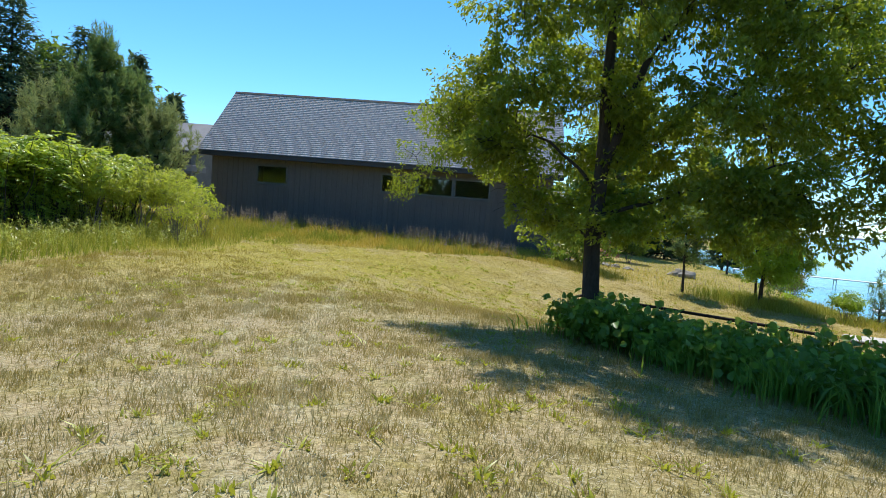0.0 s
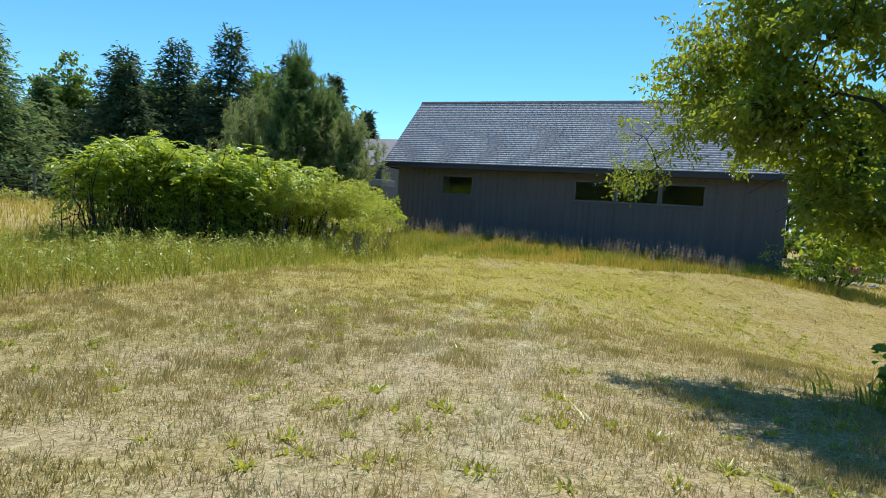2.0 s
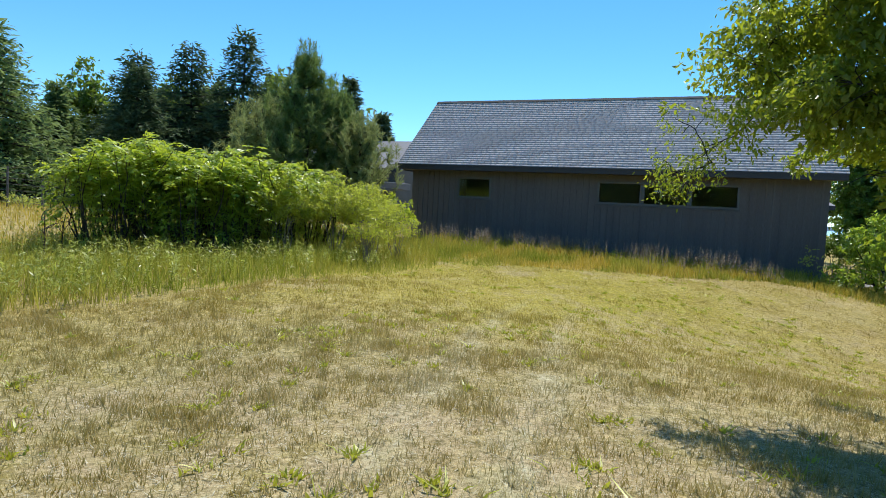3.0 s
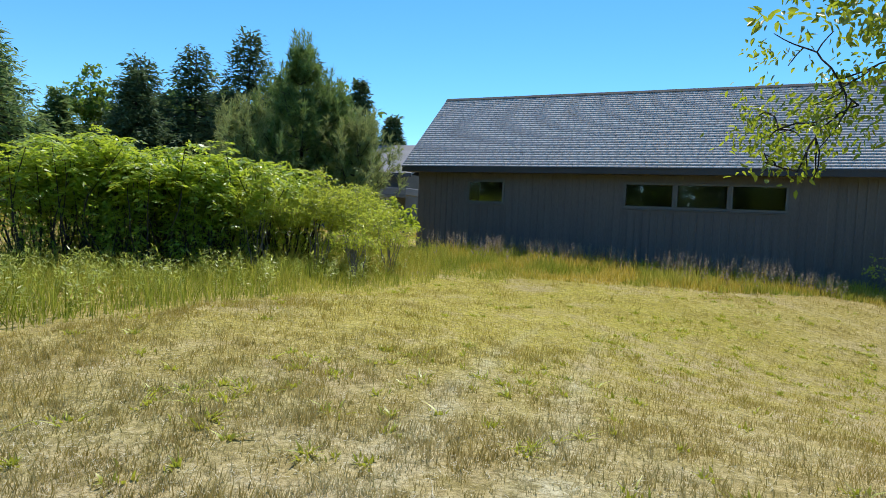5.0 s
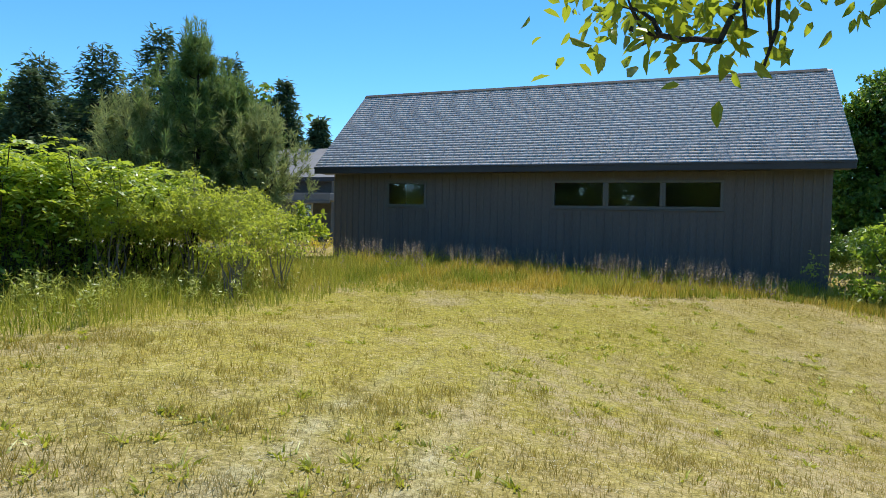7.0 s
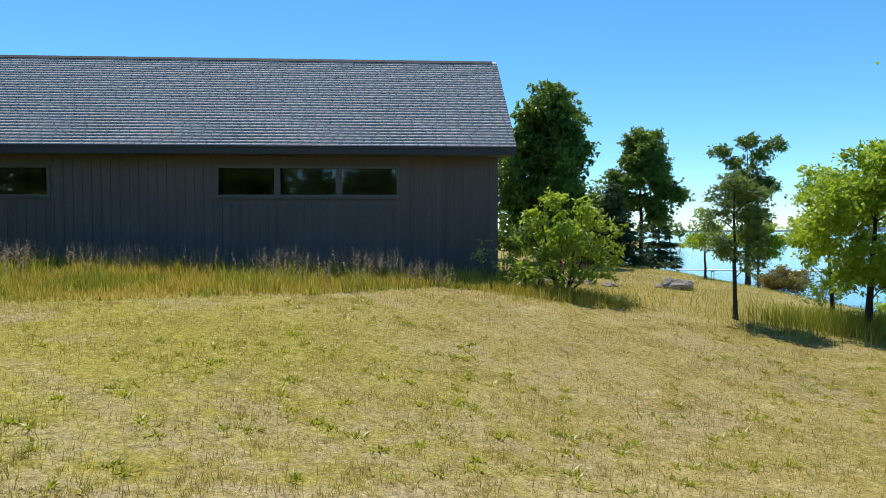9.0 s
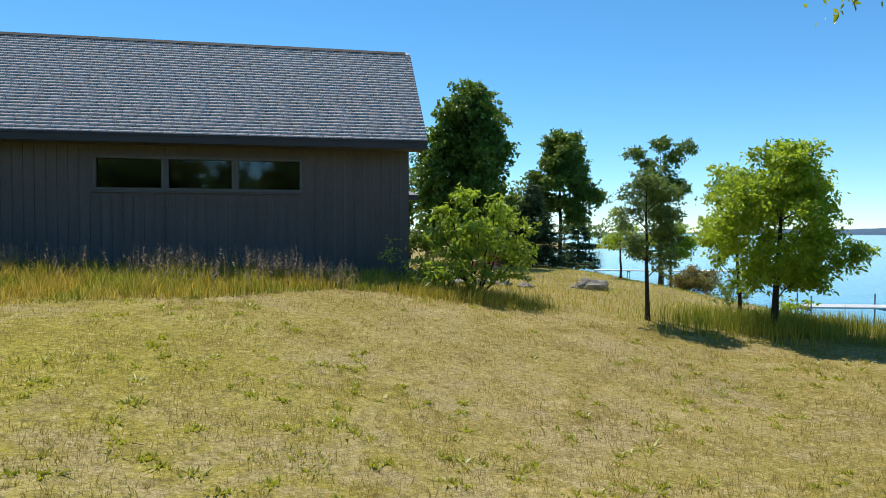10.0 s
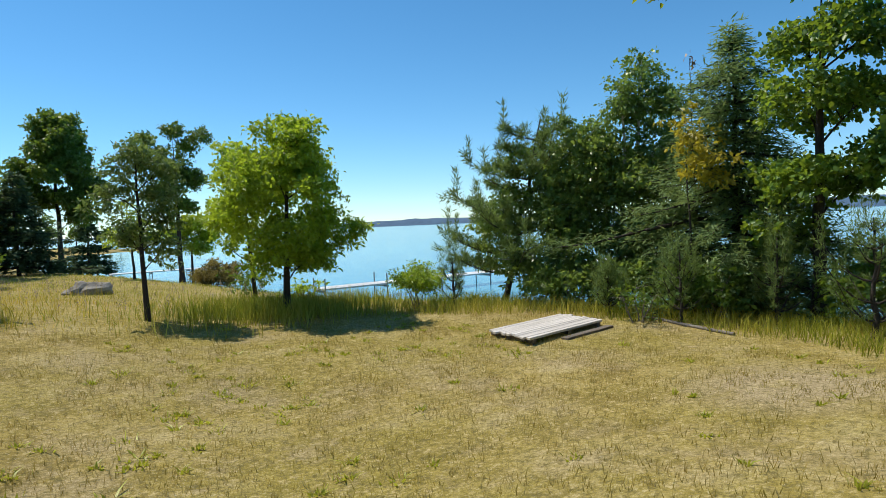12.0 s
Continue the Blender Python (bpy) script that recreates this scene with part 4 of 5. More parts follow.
shrub("leafy_bush", 4.6, 24.0, 1.0, 0.7, "low outer shoots of the yellow-green bush", L_SHRUB, 0.11, 6, 30, 40, 6, rich=True, bark=M_BARK, aspect=0.38, low=0.2)
shrub("sapling", 3.62, 25.2, 1.15, 0.32, "small leafy sapling against the dark wall", L_WEED, 0.09, 4, 40, 18, 3)
shrub("sapling", 4.15, 24.3, 0.8, 0.5, "low yellow-green sapling in the tall grass", L_SHRUB, 0.10, 4, 30, 18, 3)
shrub("reddish_bush", 17.3, 35.8, 1.25, 1.0, "rounded bush with brown-red tips near the shore", L_RUSSET, 0.09, 8, 60, 120, 7)
shrub("shore_bush", 13.2, 27.2, 0.75, 0.7, "low dark green bush in the shore grass", L_DARK, 0.1, 5, 30, 26, 5)
shrub("shore_bush", 12.5, 24.3, 0.55, 0.5, "low green bush beside the young trees", L_YOUNG, 0.1, 5, 30, 26, 5)
shrub("shore_bush", 15.4, 30.5, 0.9, 0.9, "low green bush at the top of the bank", L_DARK, 0.1, 5, 30, 26, 5)
shrub("garden_bush", 5.5, 34.0, 2.3, 0.9, "dark green bush behind the corner of the outbuilding", L_DARK, 0.12, 7, 40, 90, 6)
shrub("garden_bush", 6.9, 34.8, 2.4, 1.1, "leafy green bush in front of the brown house", L_MAPLE, 0.12, 7, 40, 90, 6)
shrub("garden_bush", 7.4, 37.5, 2.4, 1.3, "dark green garden bush beside the brown house", L_DARK, 0.13, 7, 34, 70, 6)
shrub("garden_bush", 9.6, 38.0, 2.0, 1.3, "rounded dark green bush near the garden wall", L_DARK, 0.13, 7, 34, 70, 6)
shrub("red_bush", 7.3, 31.5, 1.3, 0.7, "red-leaved ornamental bush by the house", L_RED, 0.09, 5, 30, 26, 5)
shrub("pale_bush", 6.3, 33.6, 1.5, 0.9, "pale grey-green bush in front of the house", L_WEED, 0.1, 5, 30, 26, 5)


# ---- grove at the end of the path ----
# brighter copy of the maple leaf, with the sunlit look put into its greens
L_MAPLE_LIT = leafy("sunlit maple leaf", (0.035, 0.085, 0.014), (0.14, 0.24, 0.03), (0.52, 0.68, 0.05), 0.38)


def build_grove():
    needle_pine("shore_pine", (15.0, 20.6), 3.9, 1.7, "young pine with long soft needles and low spreading limbs", rows=8, arms=5, tuft=0.17, per=8, needles=22, up=0.3, lean=(0.3, -0.9), power=0.35)
    tree("birch", (16.0, 18.5), [(16.25, 17.85, 5.15, 0.4, 0.4, 0.5), (16.0, 18.2, 4.5, 0.6, 0.6, 0.5), (16.35, 17.5, 4.3, 0.6, 0.6, 0.6), (15.6, 18.9, 3.8, 0.75, 0.75, 0.55), (16.3, 17.7, 3.4, 0.9, 0.9, 0.7), (15.3, 19.5, 3.2, 0.7, 0.7, 0.5), (15.9, 18.4, 3.0, 0.9, 0.9, 0.7),
                                   (14.9, 20.2, 2.7, 0.5, 0.5, 0.35), (15.5, 19.0, 2.5, 0.9, 0.9, 0.6), (16.2, 17.6, 2.2, 0.8, 0.8, 0.6), (15.3, 19.3, 1.8, 0.8, 0.8, 0.5), (15.9, 18.0, 1.5, 0.8, 0.8, 0.5), (14.9, 20.0, 3.4, 0.5, 0.5, 0.4), (14.7, 20.4, 2.1, 0.6, 0.6, 0.45), (14.6, 20.0, 1.4, 0.7, 0.7, 0.4), (15.1, 19.4, 2.4, 0.7, 0.7, 0.5), (15.5, 18.7, 3.3, 0.7, 0.7, 0.5), (15.6, 18.3, 2.0, 0.8, 0.8, 0.6), (15.2, 19.2, 1.2, 0.8, 0.8, 0.5), (15.8, 17.6, 2.9, 0.7, 0.7, 0.5)],
         "leafy birch with a pale trunk and glossy small leaves", "tree", 0.08, L_BIRCH, 0.085, 60, 130, 0.16, 0.66, bark=M_BIRCH, stems=2, fork=0.25)
    conifer("shore_spruce", (15.65, 16.0), 5.3, 2.2, "blue-green spruce with layered branches", "conifer", L_BLUE, 0.21, 28, 12, 0.30, fine=62, skirt=0.05, wide=0.18, ragged=0.3)
    tree("yellowing_tree", (14.5, 16.4), [(14.5, 16.35, 3.35, 0.45, 0.4, 0.35), (14.45, 16.15, 2.9, 0.4, 0.45, 0.4), (14.6, 16.55, 3.9, 0.25, 0.25, 0.35), (14.3, 15.9, 3.1, 0.3, 0.3, 0.25)], "thin sickly tree with yellow leaves", "tree", 0.03, L_GOLD, 0.1, 60, 60, 0.13)
    tree("withered_sapling", (15.3, 16.65), [(15.35, 16.6, 5.0, 0.12, 0.12, 0.3), (15.3, 16.3, 2.6, 0.35, 0.35, 0.3)], "bare sapling with brown withered leaves", "tree", 0.025, L_BROWN, 0.09, 50, 18, 0.07)
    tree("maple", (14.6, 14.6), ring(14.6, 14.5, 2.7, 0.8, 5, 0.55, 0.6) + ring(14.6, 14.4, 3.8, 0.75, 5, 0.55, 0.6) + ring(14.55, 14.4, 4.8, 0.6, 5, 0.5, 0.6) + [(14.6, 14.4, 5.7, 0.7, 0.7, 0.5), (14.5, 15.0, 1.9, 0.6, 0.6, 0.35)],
         "maple with tiers of broad sunlit green leaves", "tree", 0.11, L_MAPLE_LIT, 0.085, 60, 72, 0.16, 0.85, rich=True, droop=0.2)
    tree("maple", (14.4, 12.4), ring(14.4, 12.5, 3.0, 0.9, 6, 0.7, 0.7) + ring(14.4, 12.4, 4.6, 0.8, 5, 0.7, 0.7) + [(14.4, 12.4, 6.0, 0.8, 0.8, 0.7)], "broad-leaved maple at the edge of the grove", "tree", 0.12, L_MAPLE, 0.12, 40, 60, 0.18, 0.85)
    for x, y, h in ((13.55, 16.3, 1.1), (13.0, 13.75, 1.5), (13.3, 12.9, 1.7), (13.9, 15.0, 1.3), (13.75, 17.6, 0.8)):
        needle_pine("young_pine", (x, y), h, h * 0.42, "knee-high young pine at the edge of the grove", "young pines", rows=6, arms=4, tuft=0.10, per=3, needles=12, up=0.9)
    shrub("green_bush", 12.6, 21.0, 1.0, 0.55, "upright bright green bush on the bank", L_SHRUB, 0.06, 8, 90, 190, 6)
    shrub("green_bush", 13.3, 16.9, 0.7, 0.6, "leafy weeds behind the wooden platform", L_DARK, 0.09, 5, 40, 26, 6)
    needle_pine("young_pine", (13.4, 20.7), 0.95, 0.4, "small young pine on the bank", "young pines", rows=5, arms=4, tuft=0.09, per=3, needles=12, up=0.9)
    for x, y, h, m in ((17.2, 20.2, 3.2, L_DARK), (17.8, 16.6, 3.0, L_DARK), (16.2, 14.0, 2.8, L_DARK), (15.8, 11.5, 3.2, L_DARK), (14.9, 17.6, 1.9, L_BIRCH), (14.6, 18.9, 1.5, L_BIRCH), (14.3, 16.0, 1.6, L_MAPLE), (13.9, 13.6, 1.6, L_MAPLE)):
        shrub("thicket_bush", x, y, h * 0.6, 1.0, "shaded dark undergrowth below the trees", m, 0.11, 6, 30, 60, 6)
    for x, y in ((14.4, 11.0), (15.2, 9.6)):
        tree("grove_tree", (x, y), ring(x, y, 3.0, 0.9, 5, 0.8) + ring(x, y, 4.6, 0.7, 4, 0.8), "broadleaf tree in the grove", "tree", 0.1, L_MAPLE, 0.16, 22, 50, 0.24, group="grove trees")


build_grove()


# ---- hedge, pine and spruces on the land side ----
def build_sumac():
    row = [(-9.3, 15.2, 2.1, 1.0), (-9.0, 16.1, 2.2, 1.0), (-10.8, 14.1, 2.2, 1.0), (-10.5, 14.8, 2.4, 1.1), (-10.3, 15.3, 2.45, 1.3), (-9.6, 16.2, 2.4, 1.3), (-8.9, 17.0, 2.3, 1.2), (-11.6, 15.8, 2.3, 1.2), (-10.9, 16.9, 2.4, 1.3), (-9.9, 18.2, 2.3, 1.3), (-8.7, 18.4, 2.2, 1.1)]
    for x, y, h, r in row:
        z = g(x, y)
        ob = thing("sumac_shrub", (x, y, z), "tall sumac shrub with bright green feathery leaves and bare stems", "shrub", "sumac hedge")
        wood, crown = Buf(), Buf()
        pts, outs = [], []
        for k in range(22):
            a, rr = rng.uniform(0, 6.28), r * rng.random() ** 0.5
            tipv = np.array([x + rr * math.cos(a), y + rr * math.sin(a), z + h * (rng.uniform(0.62, 0.94) + 0.14 * rng.random() ** 3)])
            b = bent((x + 0.5 * rr * math.cos(a), y + 0.5 * rr * math.sin(a), z - 0.1), tipv, 0, 7, 0.08)
            tube(wood, b, np.linspace(0.022, 0.007, 7), 5)
            for w, m in ((1.0, 9), (0.9, 5), (0.76, 4), (0.6, 2)):
                q = b[0] * (1 - w) + b[-1] * w if w < 1 else b[-1]
                ang = rng.uniform(0, 6.28, m)
                pts.append(np.repeat(q[None], m, 0) + rng.normal(size=(m, 3)) * 0.05)
                outs.append(np.stack([np.cos(ang), np.sin(ang), rng.uniform(-0.25, 1.1, m)], 1))
        # leaves down the outer face of the thicket
        for k in range(46):
            a = rng.uniform(0, 6.28)
            q = np.array([x + r * 0.8 * math.cos(a), y + r * 0.8 * math.sin(a), z + h * rng.uniform(0.3, 0.82)])
            pts.append(q[None] + rng.normal(size=(1, 3)) * 0.1)
            outs.append(np.array([[math.cos(a), math.sin(a), rng.uniform(-0.5, 0.5)]]) + rng.normal(size=(1, 3)) * 0.3)
        pts, outs = np.concatenate(pts), np.concatenate(outs)
        fronds(crown, pts, outs, 0.42, 6, 0.125)
        # thin suckers and small leaves below the canopy
        under = Buf()
        for k in range(34):
            a, rr = rng.uniform(0, 6.28), r * rng.random() ** 0.5 * 1.1
            foot = np.array([x + rr * math.cos(a), y + rr * math.sin(a), 0.0])
            foot[2] = g(foot[0], foot[1]) - 0.03
            tall = foot + np.array([rng.normal() * 0.18, rng.normal() * 0.18, h * rng.uniform(0.3, 0.75)])
            b = bent(foot, tall, 0, 6, 0.1)
            tube(wood, b, np.linspace(0.008, 0.003, 6), 4)
            w = rng.random((55, 1)) ** 0.8
            leaves(under, foot * (1 - w) + tall * w + rng.normal(size=(55, 3)) * np.array([0.11, 0.11, 0.06]), np.full(55, 0.075), 0.42, 0.2, 0.5)
        v, f = under.arrays()
        raw("undergrowth", v, f, L_SHRUB, ob, "small yellow-green leaves on thin suckers")
        v, f = wood.arrays()
        raw("stem", v, f, M_BARK, ob)
        v, f = crown.arrays()
        raw("crown", v, f, L_SUMAC, ob)


build_sumac()
for sx, sy, sh, sr in ((-7.5, 17.9, 2.3, 1.0), (-6.7, 18.1, 2.0, 0.75), (-7.6, 19.4, 2.1, 1.0), (-6.2, 17.3, 1.4, 0.5), (-8.0, 16.6, 2.1, 0.9), (-6.3, 18.9, 1.5, 0.6)):
    shrub("willow_shrub", sx, sy, sh, sr, "yellow-green small-leaved shrub at the end of the hedge", L_WILLOW, 0.065, 7, 74, 75, 8, group="hedge end shrubs", aspect=0.4)
def dead_sapling(x, y, h):
    z = g(x, y)
    ob = thing("dead_sapling", (x, y, z), "bare dark dead sapling standing in the tall grass", "sapling")
    wood = Buf()
    stem = bent((x, y, z - 0.1), (x + 0.1 * h, y, z + h), 0, 7, 0.06)
    tube(wood, stem, np.linspace(0.016, 0.005, 7), 5)
    for k in (2, 3, 4, 5, 3, 4):
        tip = stem[k] + np.array([rng.normal() * 0.3, rng.normal() * 0.2, rng.uniform(0.15, 0.4)]) * h * 0.8
        tube(wood, bent(stem[k], tip, -0.1, 5, 0.08), np.linspace(0.009, 0.003, 5), 4)
    v, f = wood.arrays()
    raw("branch", v, f, M_BARK, ob)


dead_sapling(-9.6, 11.9, 0.95)
dead_sapling(-10.9, 13.3, 1.0)
shrub("elder_shrub", -8.7, 23.0, 1.6, 0.8, "broad-leaved green shrub by the corner of the outbuilding", L_SUMAC, 0.14, 6, 36, 46, 6, rich=True)
shrub("yellow_flowers", -10.6, 26.9, 0.75, 0.7, "sunlit clump of yellow flowers behind the hedge", L_FLOWER, 0.07, 6, 34, 30, 6, category="flowers")

needle_pine("white_pine", (-12.5, 23.3), 6.3, 2.3, "large white pine with soft upswept needles", rows=13, arms=7, tuft=0.25, per=9, needles=15, start=0.08, power=0.85, up=0.75)
needle_pine("white_pine", (-11.5, 23.9), 4.7, 1.6, "white pine with several upright leaders", rows=10, arms=7, tuft=0.25, per=7, needles=14, start=0.15, power=0.75, up=0.85)
needle_pine("white_pine", (-10.6, 23.4), 3.7, 1.6, "smaller pale white pine leaning to the outbuilding", rows=10, arms=7, tuft=0.22, per=7, needles=14, lean=(0.35, 0.1), up=0.8, needle=L_PINE_PALE)
needle_pine("white_pine", (-13.2, 21.6), 4.0, 1.5, "small white pine above the hedge", rows=9, arms=7, tuft=0.22, per=7, needles=14, up=0.9, needle=L_PINE_PALE)
shrub("withered_branch", -13.0, 21.2, 3.0, 0.6, "dead brown pine boughs among green ones", L_BROWN, 0.14, 4, 26, 20, 3, low=0.6, aspect=0.15)

for x, y, h, r, nd in ((-26.9, 36.2, 11.6, 4.2, L_SPRUCE), (-30.5, 35.5, 10.7, 4.6, L_SPRUCE), (-33.8, 34.2, 10.0, 4.5, L_SPRUCE), (-29.0, 30.2, 7.9, 2.8, L_SPRUCE), (-24.0, 38.5, 10.3, 4.2, L_SPRUCE), (-22.0, 41, 9.5, 2.4, L_SPRUCE),
                       (-33.6, 25.2, 9.3, 5.0, L_BLUE), (-38, 27.5, 9.5, 4.0, L_SPRUCE), (-36.2, 30.5, 7.3, 2.6, L_BLUE), (-41, 22, 10, 3.2, L_SPRUCE), (-18.9, 40.0, 6.9, 2.0, L_SPRUCE)):
    conifer("spruce", (x, y), h, r * 1.15, "tall dark spruce with drooping layered branches", "conifer", nd, 0.54, 26, 11, 0.34, fine=20, group="spruce row", skirt=0.03, wide=0.3, ragged=0.16)
for x, y, h in ((-38, 41, 10.6), (-34, 40.5, 10.4), (-29, 42, 10.8), (-25, 43, 10.2), (-44, 38, 11), (-52, 32, 12), (-48, 22, 10)):
    z = g(x, y)
    tree("background_tree", (x, y), ring(x, y, z + h * 0.5, h * 0.15, 5, h * 0.17) + ring(x, y, z + h * 0.72, h * 0.1, 4, h * 0.15) + [(x, y, z + h * 0.88, h * 0.1, h * 0.1, h * 0.12)], "tall leafy tree behind the spruces", "tree", 0.22, L_DARK, 0.4, 8, 30, 0.42,
         group="trees behind the spruces")


# ---- unmown grass ----
LAWN_EDGE = [(-5.6, -8), (-5.9, 4), (-5.6, 8.5), (-5.15, 10.4), (-5.1, 12.0), (-5.1, 13.9), (-4.85, 16.2), (-5.0, 17.6), (-4.9, 19.3), (-3.8, 20.2), (-1.9, 21.3), (0.3, 22.1), (1.8, 22.8), (2.6, 23.6), (3.8, 23.6), (4.9, 23.0), (6.2, 22.6),
             (8.5, 22.5), (10.6, 21.9), (12.0, 20.4), (13.2, 18.7), (13.4, 16.6), (12.8, 15.1), (12.0, 14.0), (11.3, 13.2), (11.0, 11.0), (9.5, 8.0), (10.0, 2.0), (11, -8)]


def inside_lawn(x, y):
    """True where the mown lawn is."""
    e = np.array(LAWN_EDGE, float)
    x2, y2 = x + 0.12 * np.sin(3.1 * y + 1.3 * x), y + 0.12 * np.sin(2.7 * x)
    hit = np.zeros(len(x), bool)
    for (ax, ay), (bx, by) in zip(e, np.roll(e, -1, 0)):
        cut = (ay > y2) != (by > y2)
        hit ^= cut & (x2 < (bx - ax) * (y2 - ay) / (by - ay + 1e-12) + ax)
    return hit


def clear_of_buildings(x, y):
    return ~((x > X0 - 0.05) & (x < X1 + 0.05) & (y > YW - 0.03) & (y < YB)) & (x < shore_x(y) - 0.6)


def scatter(n, x0, x1, y0, y1):
    return rng.uniform(x0, x1, n), rng.uniform(y0, y1, n)


GRAIN = rng.random((256, 256))


def clump(x, y, size):
    """Uneven values from 0 to 1 that change over the given size in metres."""
    u, v = np.asarray(x) / size + 57.3, np.asarray(y) / size + 31.7
    i, j = np.floor(u).astype(int), np.floor(v).astype(int)
    a, b = u - i, v - j
    a, b = a * a * (3 - 2 * a), b * b * (3 - 2 * b)
    at = lambda p, q: GRAIN[p % 256, q % 256]
    return (at(i, j) * (1 - a) + at(i + 1, j) * a) * (1 - b) + (at(i, j + 1) * (1 - a) + at(i + 1, j + 1) * a) * b


def soft(x, y, s, o):
    return 0.5 + 0.25 * np.sin(x * s + o) + 0.25 * np.sin(y * s * 1.3 + 2 * o + 0.7 * np.sin(x * s * 0.6))


def stuff(name, buf, material, label, category):
    v, f = buf.arrays()
    return tagged(raw(name, v, f, material), label, category, kind="stuff")


def tall_grass():
    green, dry, far_, tops, pale = Buf(), Buf(), Buf(), Buf(), Buf()
    # along the hedge
    x, y = scatter(46000, -12.5, -3.5, 6.0, 23.5)
    k = ~inside_lawn(x, y) & clear_of_buildings(x, y) & (x + 0.0 * y < -3.0)
    x, y = x[k], y[k]
    h = (0.16 + 0.4 * clump(x, y, 0.5)) * rng.uniform(0.4, 1.25, len(x)) * np.clip(0.45 + (-4.9 - x) * 0.5, 0.45, 1.0)
    blades(green, x, y, gz(x, y) - 0.01, h, 0.010, 0.5)
    # before the outbuilding
    x, y = scatter(44000, -7.5, 4.4, 19.6, 26.36)
    k = ~inside_lawn(x, y) & clear_of_buildings(x, y)
    x, y = x[k], y[k]
    near = np.clip((y - 20.2) / 4.2 + 0.12 - 0.1 * np.clip(x, 0, 3), 0.14, 1.0)
    h = (0.14 + 0.42 * clump(x, y, 0.35) * (0.5 + 0.5 * clump(x, y, 1.3))) * rng.uniform(0.4, 1.4, len(x)) * near
    pick = clump(x, y, 0.6) + 0.25 * rng.random(len(x)) < 0.5 + 0.25 * (x < -4)
    blades(green, x[pick], y[pick], gz(x[pick], y[pick]) - 0.01, h[pick], 0.017, 0.5)
    blades(dry, x[~pick], y[~pick], gz(x[~pick], y[~pick]) - 0.01, h[~pick], 0.016, 0.45)
    # seed stalks along the wall
    x = rng.uniform(-9.2, 2.9, 3000)
    y = 25.5 - np.abs(rng.normal(size=3000)) * 1.1
    k = clear_of_buildings(x, y) & (clump(x, y, 0.7) + 0.4 * rng.random(3000) > 0.74)
    x, y = x[k], y[k]
    h = rng.uniform(0.38, 0.74, len(x)) * np.where(x > 1.8, 0.75, 1.0)
    blades(dry, x, y, gz(x, y) - 0.01, h, 0.007, 0.08)
    heads(tops, x, y, gz(x, y), h, 0.25)
    # towards the lake
    x, y = scatter(54000, 2.8, 21.5, 9.0, 46.0)
    k = ~inside_lawn(x, y) & clear_of_buildings(x, y) & ~((x > 10.8) & (x < 13.2) & (y > 17.1) & (y < 18.5))
    x, y = x[k], y[k]
    h = (0.12 + 0.22 * soft(x, y, 0.9, 2.0)) * rng.uniform(0.6, 1.25, len(x)) * np.where((y > 27) & (x < 14), 0.7, 1.0) * np.where((x > 12) & (y > 22), 0.55, 1.0) * np.where(x < 9.8, 0.55, 0.8)
    pick = rng.random(len(x)) < np.clip((x - 7) / 7 + (y > 27) * 0.3, 0.12, 0.9)
    blades(green, x[pick], y[pick], gz(x[pick], y[pick]) - 0.01, h[pick], 0.011, 0.8)
    blades(dry, x[~pick], y[~pick], gz(x[~pick], y[~pick]) - 0.01, h[~pick], 0.010, 0.75)
    # round the young trees the grass stands greener and higher
    x, y = rng.normal(11.0, 1.1, 5000), rng.normal(22.9, 0.7, 5000)
    blades(green, x, y, gz(x, y) - 0.01, rng.uniform(0.22, 0.48, 5000), 0.012, 0.4)
    # shore strip in front of the grove
    x, y = rng.uniform(11.0, 16.0, 16000), rng.uniform(11.5, 21.5, 16000)
    k = ~inside_lawn(x, y) & ~((x > 10.8) & (x < 13.2) & (y > 17.0) & (y < 18.5))
    x, y = x[k], y[k]
    blades(green, x, y, gz(x, y) - 0.01, rng.uniform(0.1, 0.34, len(x)), 0.011, 0.6)
    # longer grass round the foot of the bush
    x, y = rng.normal(5.1, 0.75, 4200), rng.normal(23.6, 0.35, 4200)
    blades(dry, x[:2600], y[:2600], gz(x[:2600], y[:2600]) - 0.01, rng.uniform(0.08, 0.32, 2600), 0.009, 0.8)
    blades(green, x[2600:], y[2600:], gz(x[2600:], y[2600:]) - 0.01, rng.uniform(0.08, 0.32, 1600), 0.009, 0.8)
    # seed stalks beyond the bed and by the bush
    x, y = rng.uniform(4.0, 12.0, 300), rng.uniform(23.0, 29.5, 300)
    h = rng.uniform(0.3, 0.6, 300)
    blades(dry, x, y, gz(x, y) - 0.01, h, 0.007, 0.12)
    heads(tops, x, y, gz(x, y), h, 0.15)
    # rough field towards the road
    x, y = scatter(26000, -46, -12, 6, 34)
    blades(far_, x, y, gz(x, y) - 0.01, rng.uniform(0.12, 0.36, len(x)), 0.022, 0.35)
    stuff("tall_grass", green, M_TALL_GREEN, "knee-high green grass along the hedge and shore", "grass")
    stuff("dry_grass", dry, M_TALL_DRY, "golden unmown grass in front of the dark wall", "grass")
    stuff("field_grass", far_, M_TALL_DRY, "rough yellowed field grass near the road", "grass")
    stuff("grass_heads", tops, L_PURPLE, "purplish feathery seed heads above the tall grass", "grass")
    # leafy weeds in the strip before the hedge
    stems, leafs = Buf(), Buf()
    x, y = scatter(850, -11.5, -5.2, 8.0, 19.0)
    k = ~inside_lawn(x, y) & (x < -5.45 + 0.25 * np.sin(y * 2))
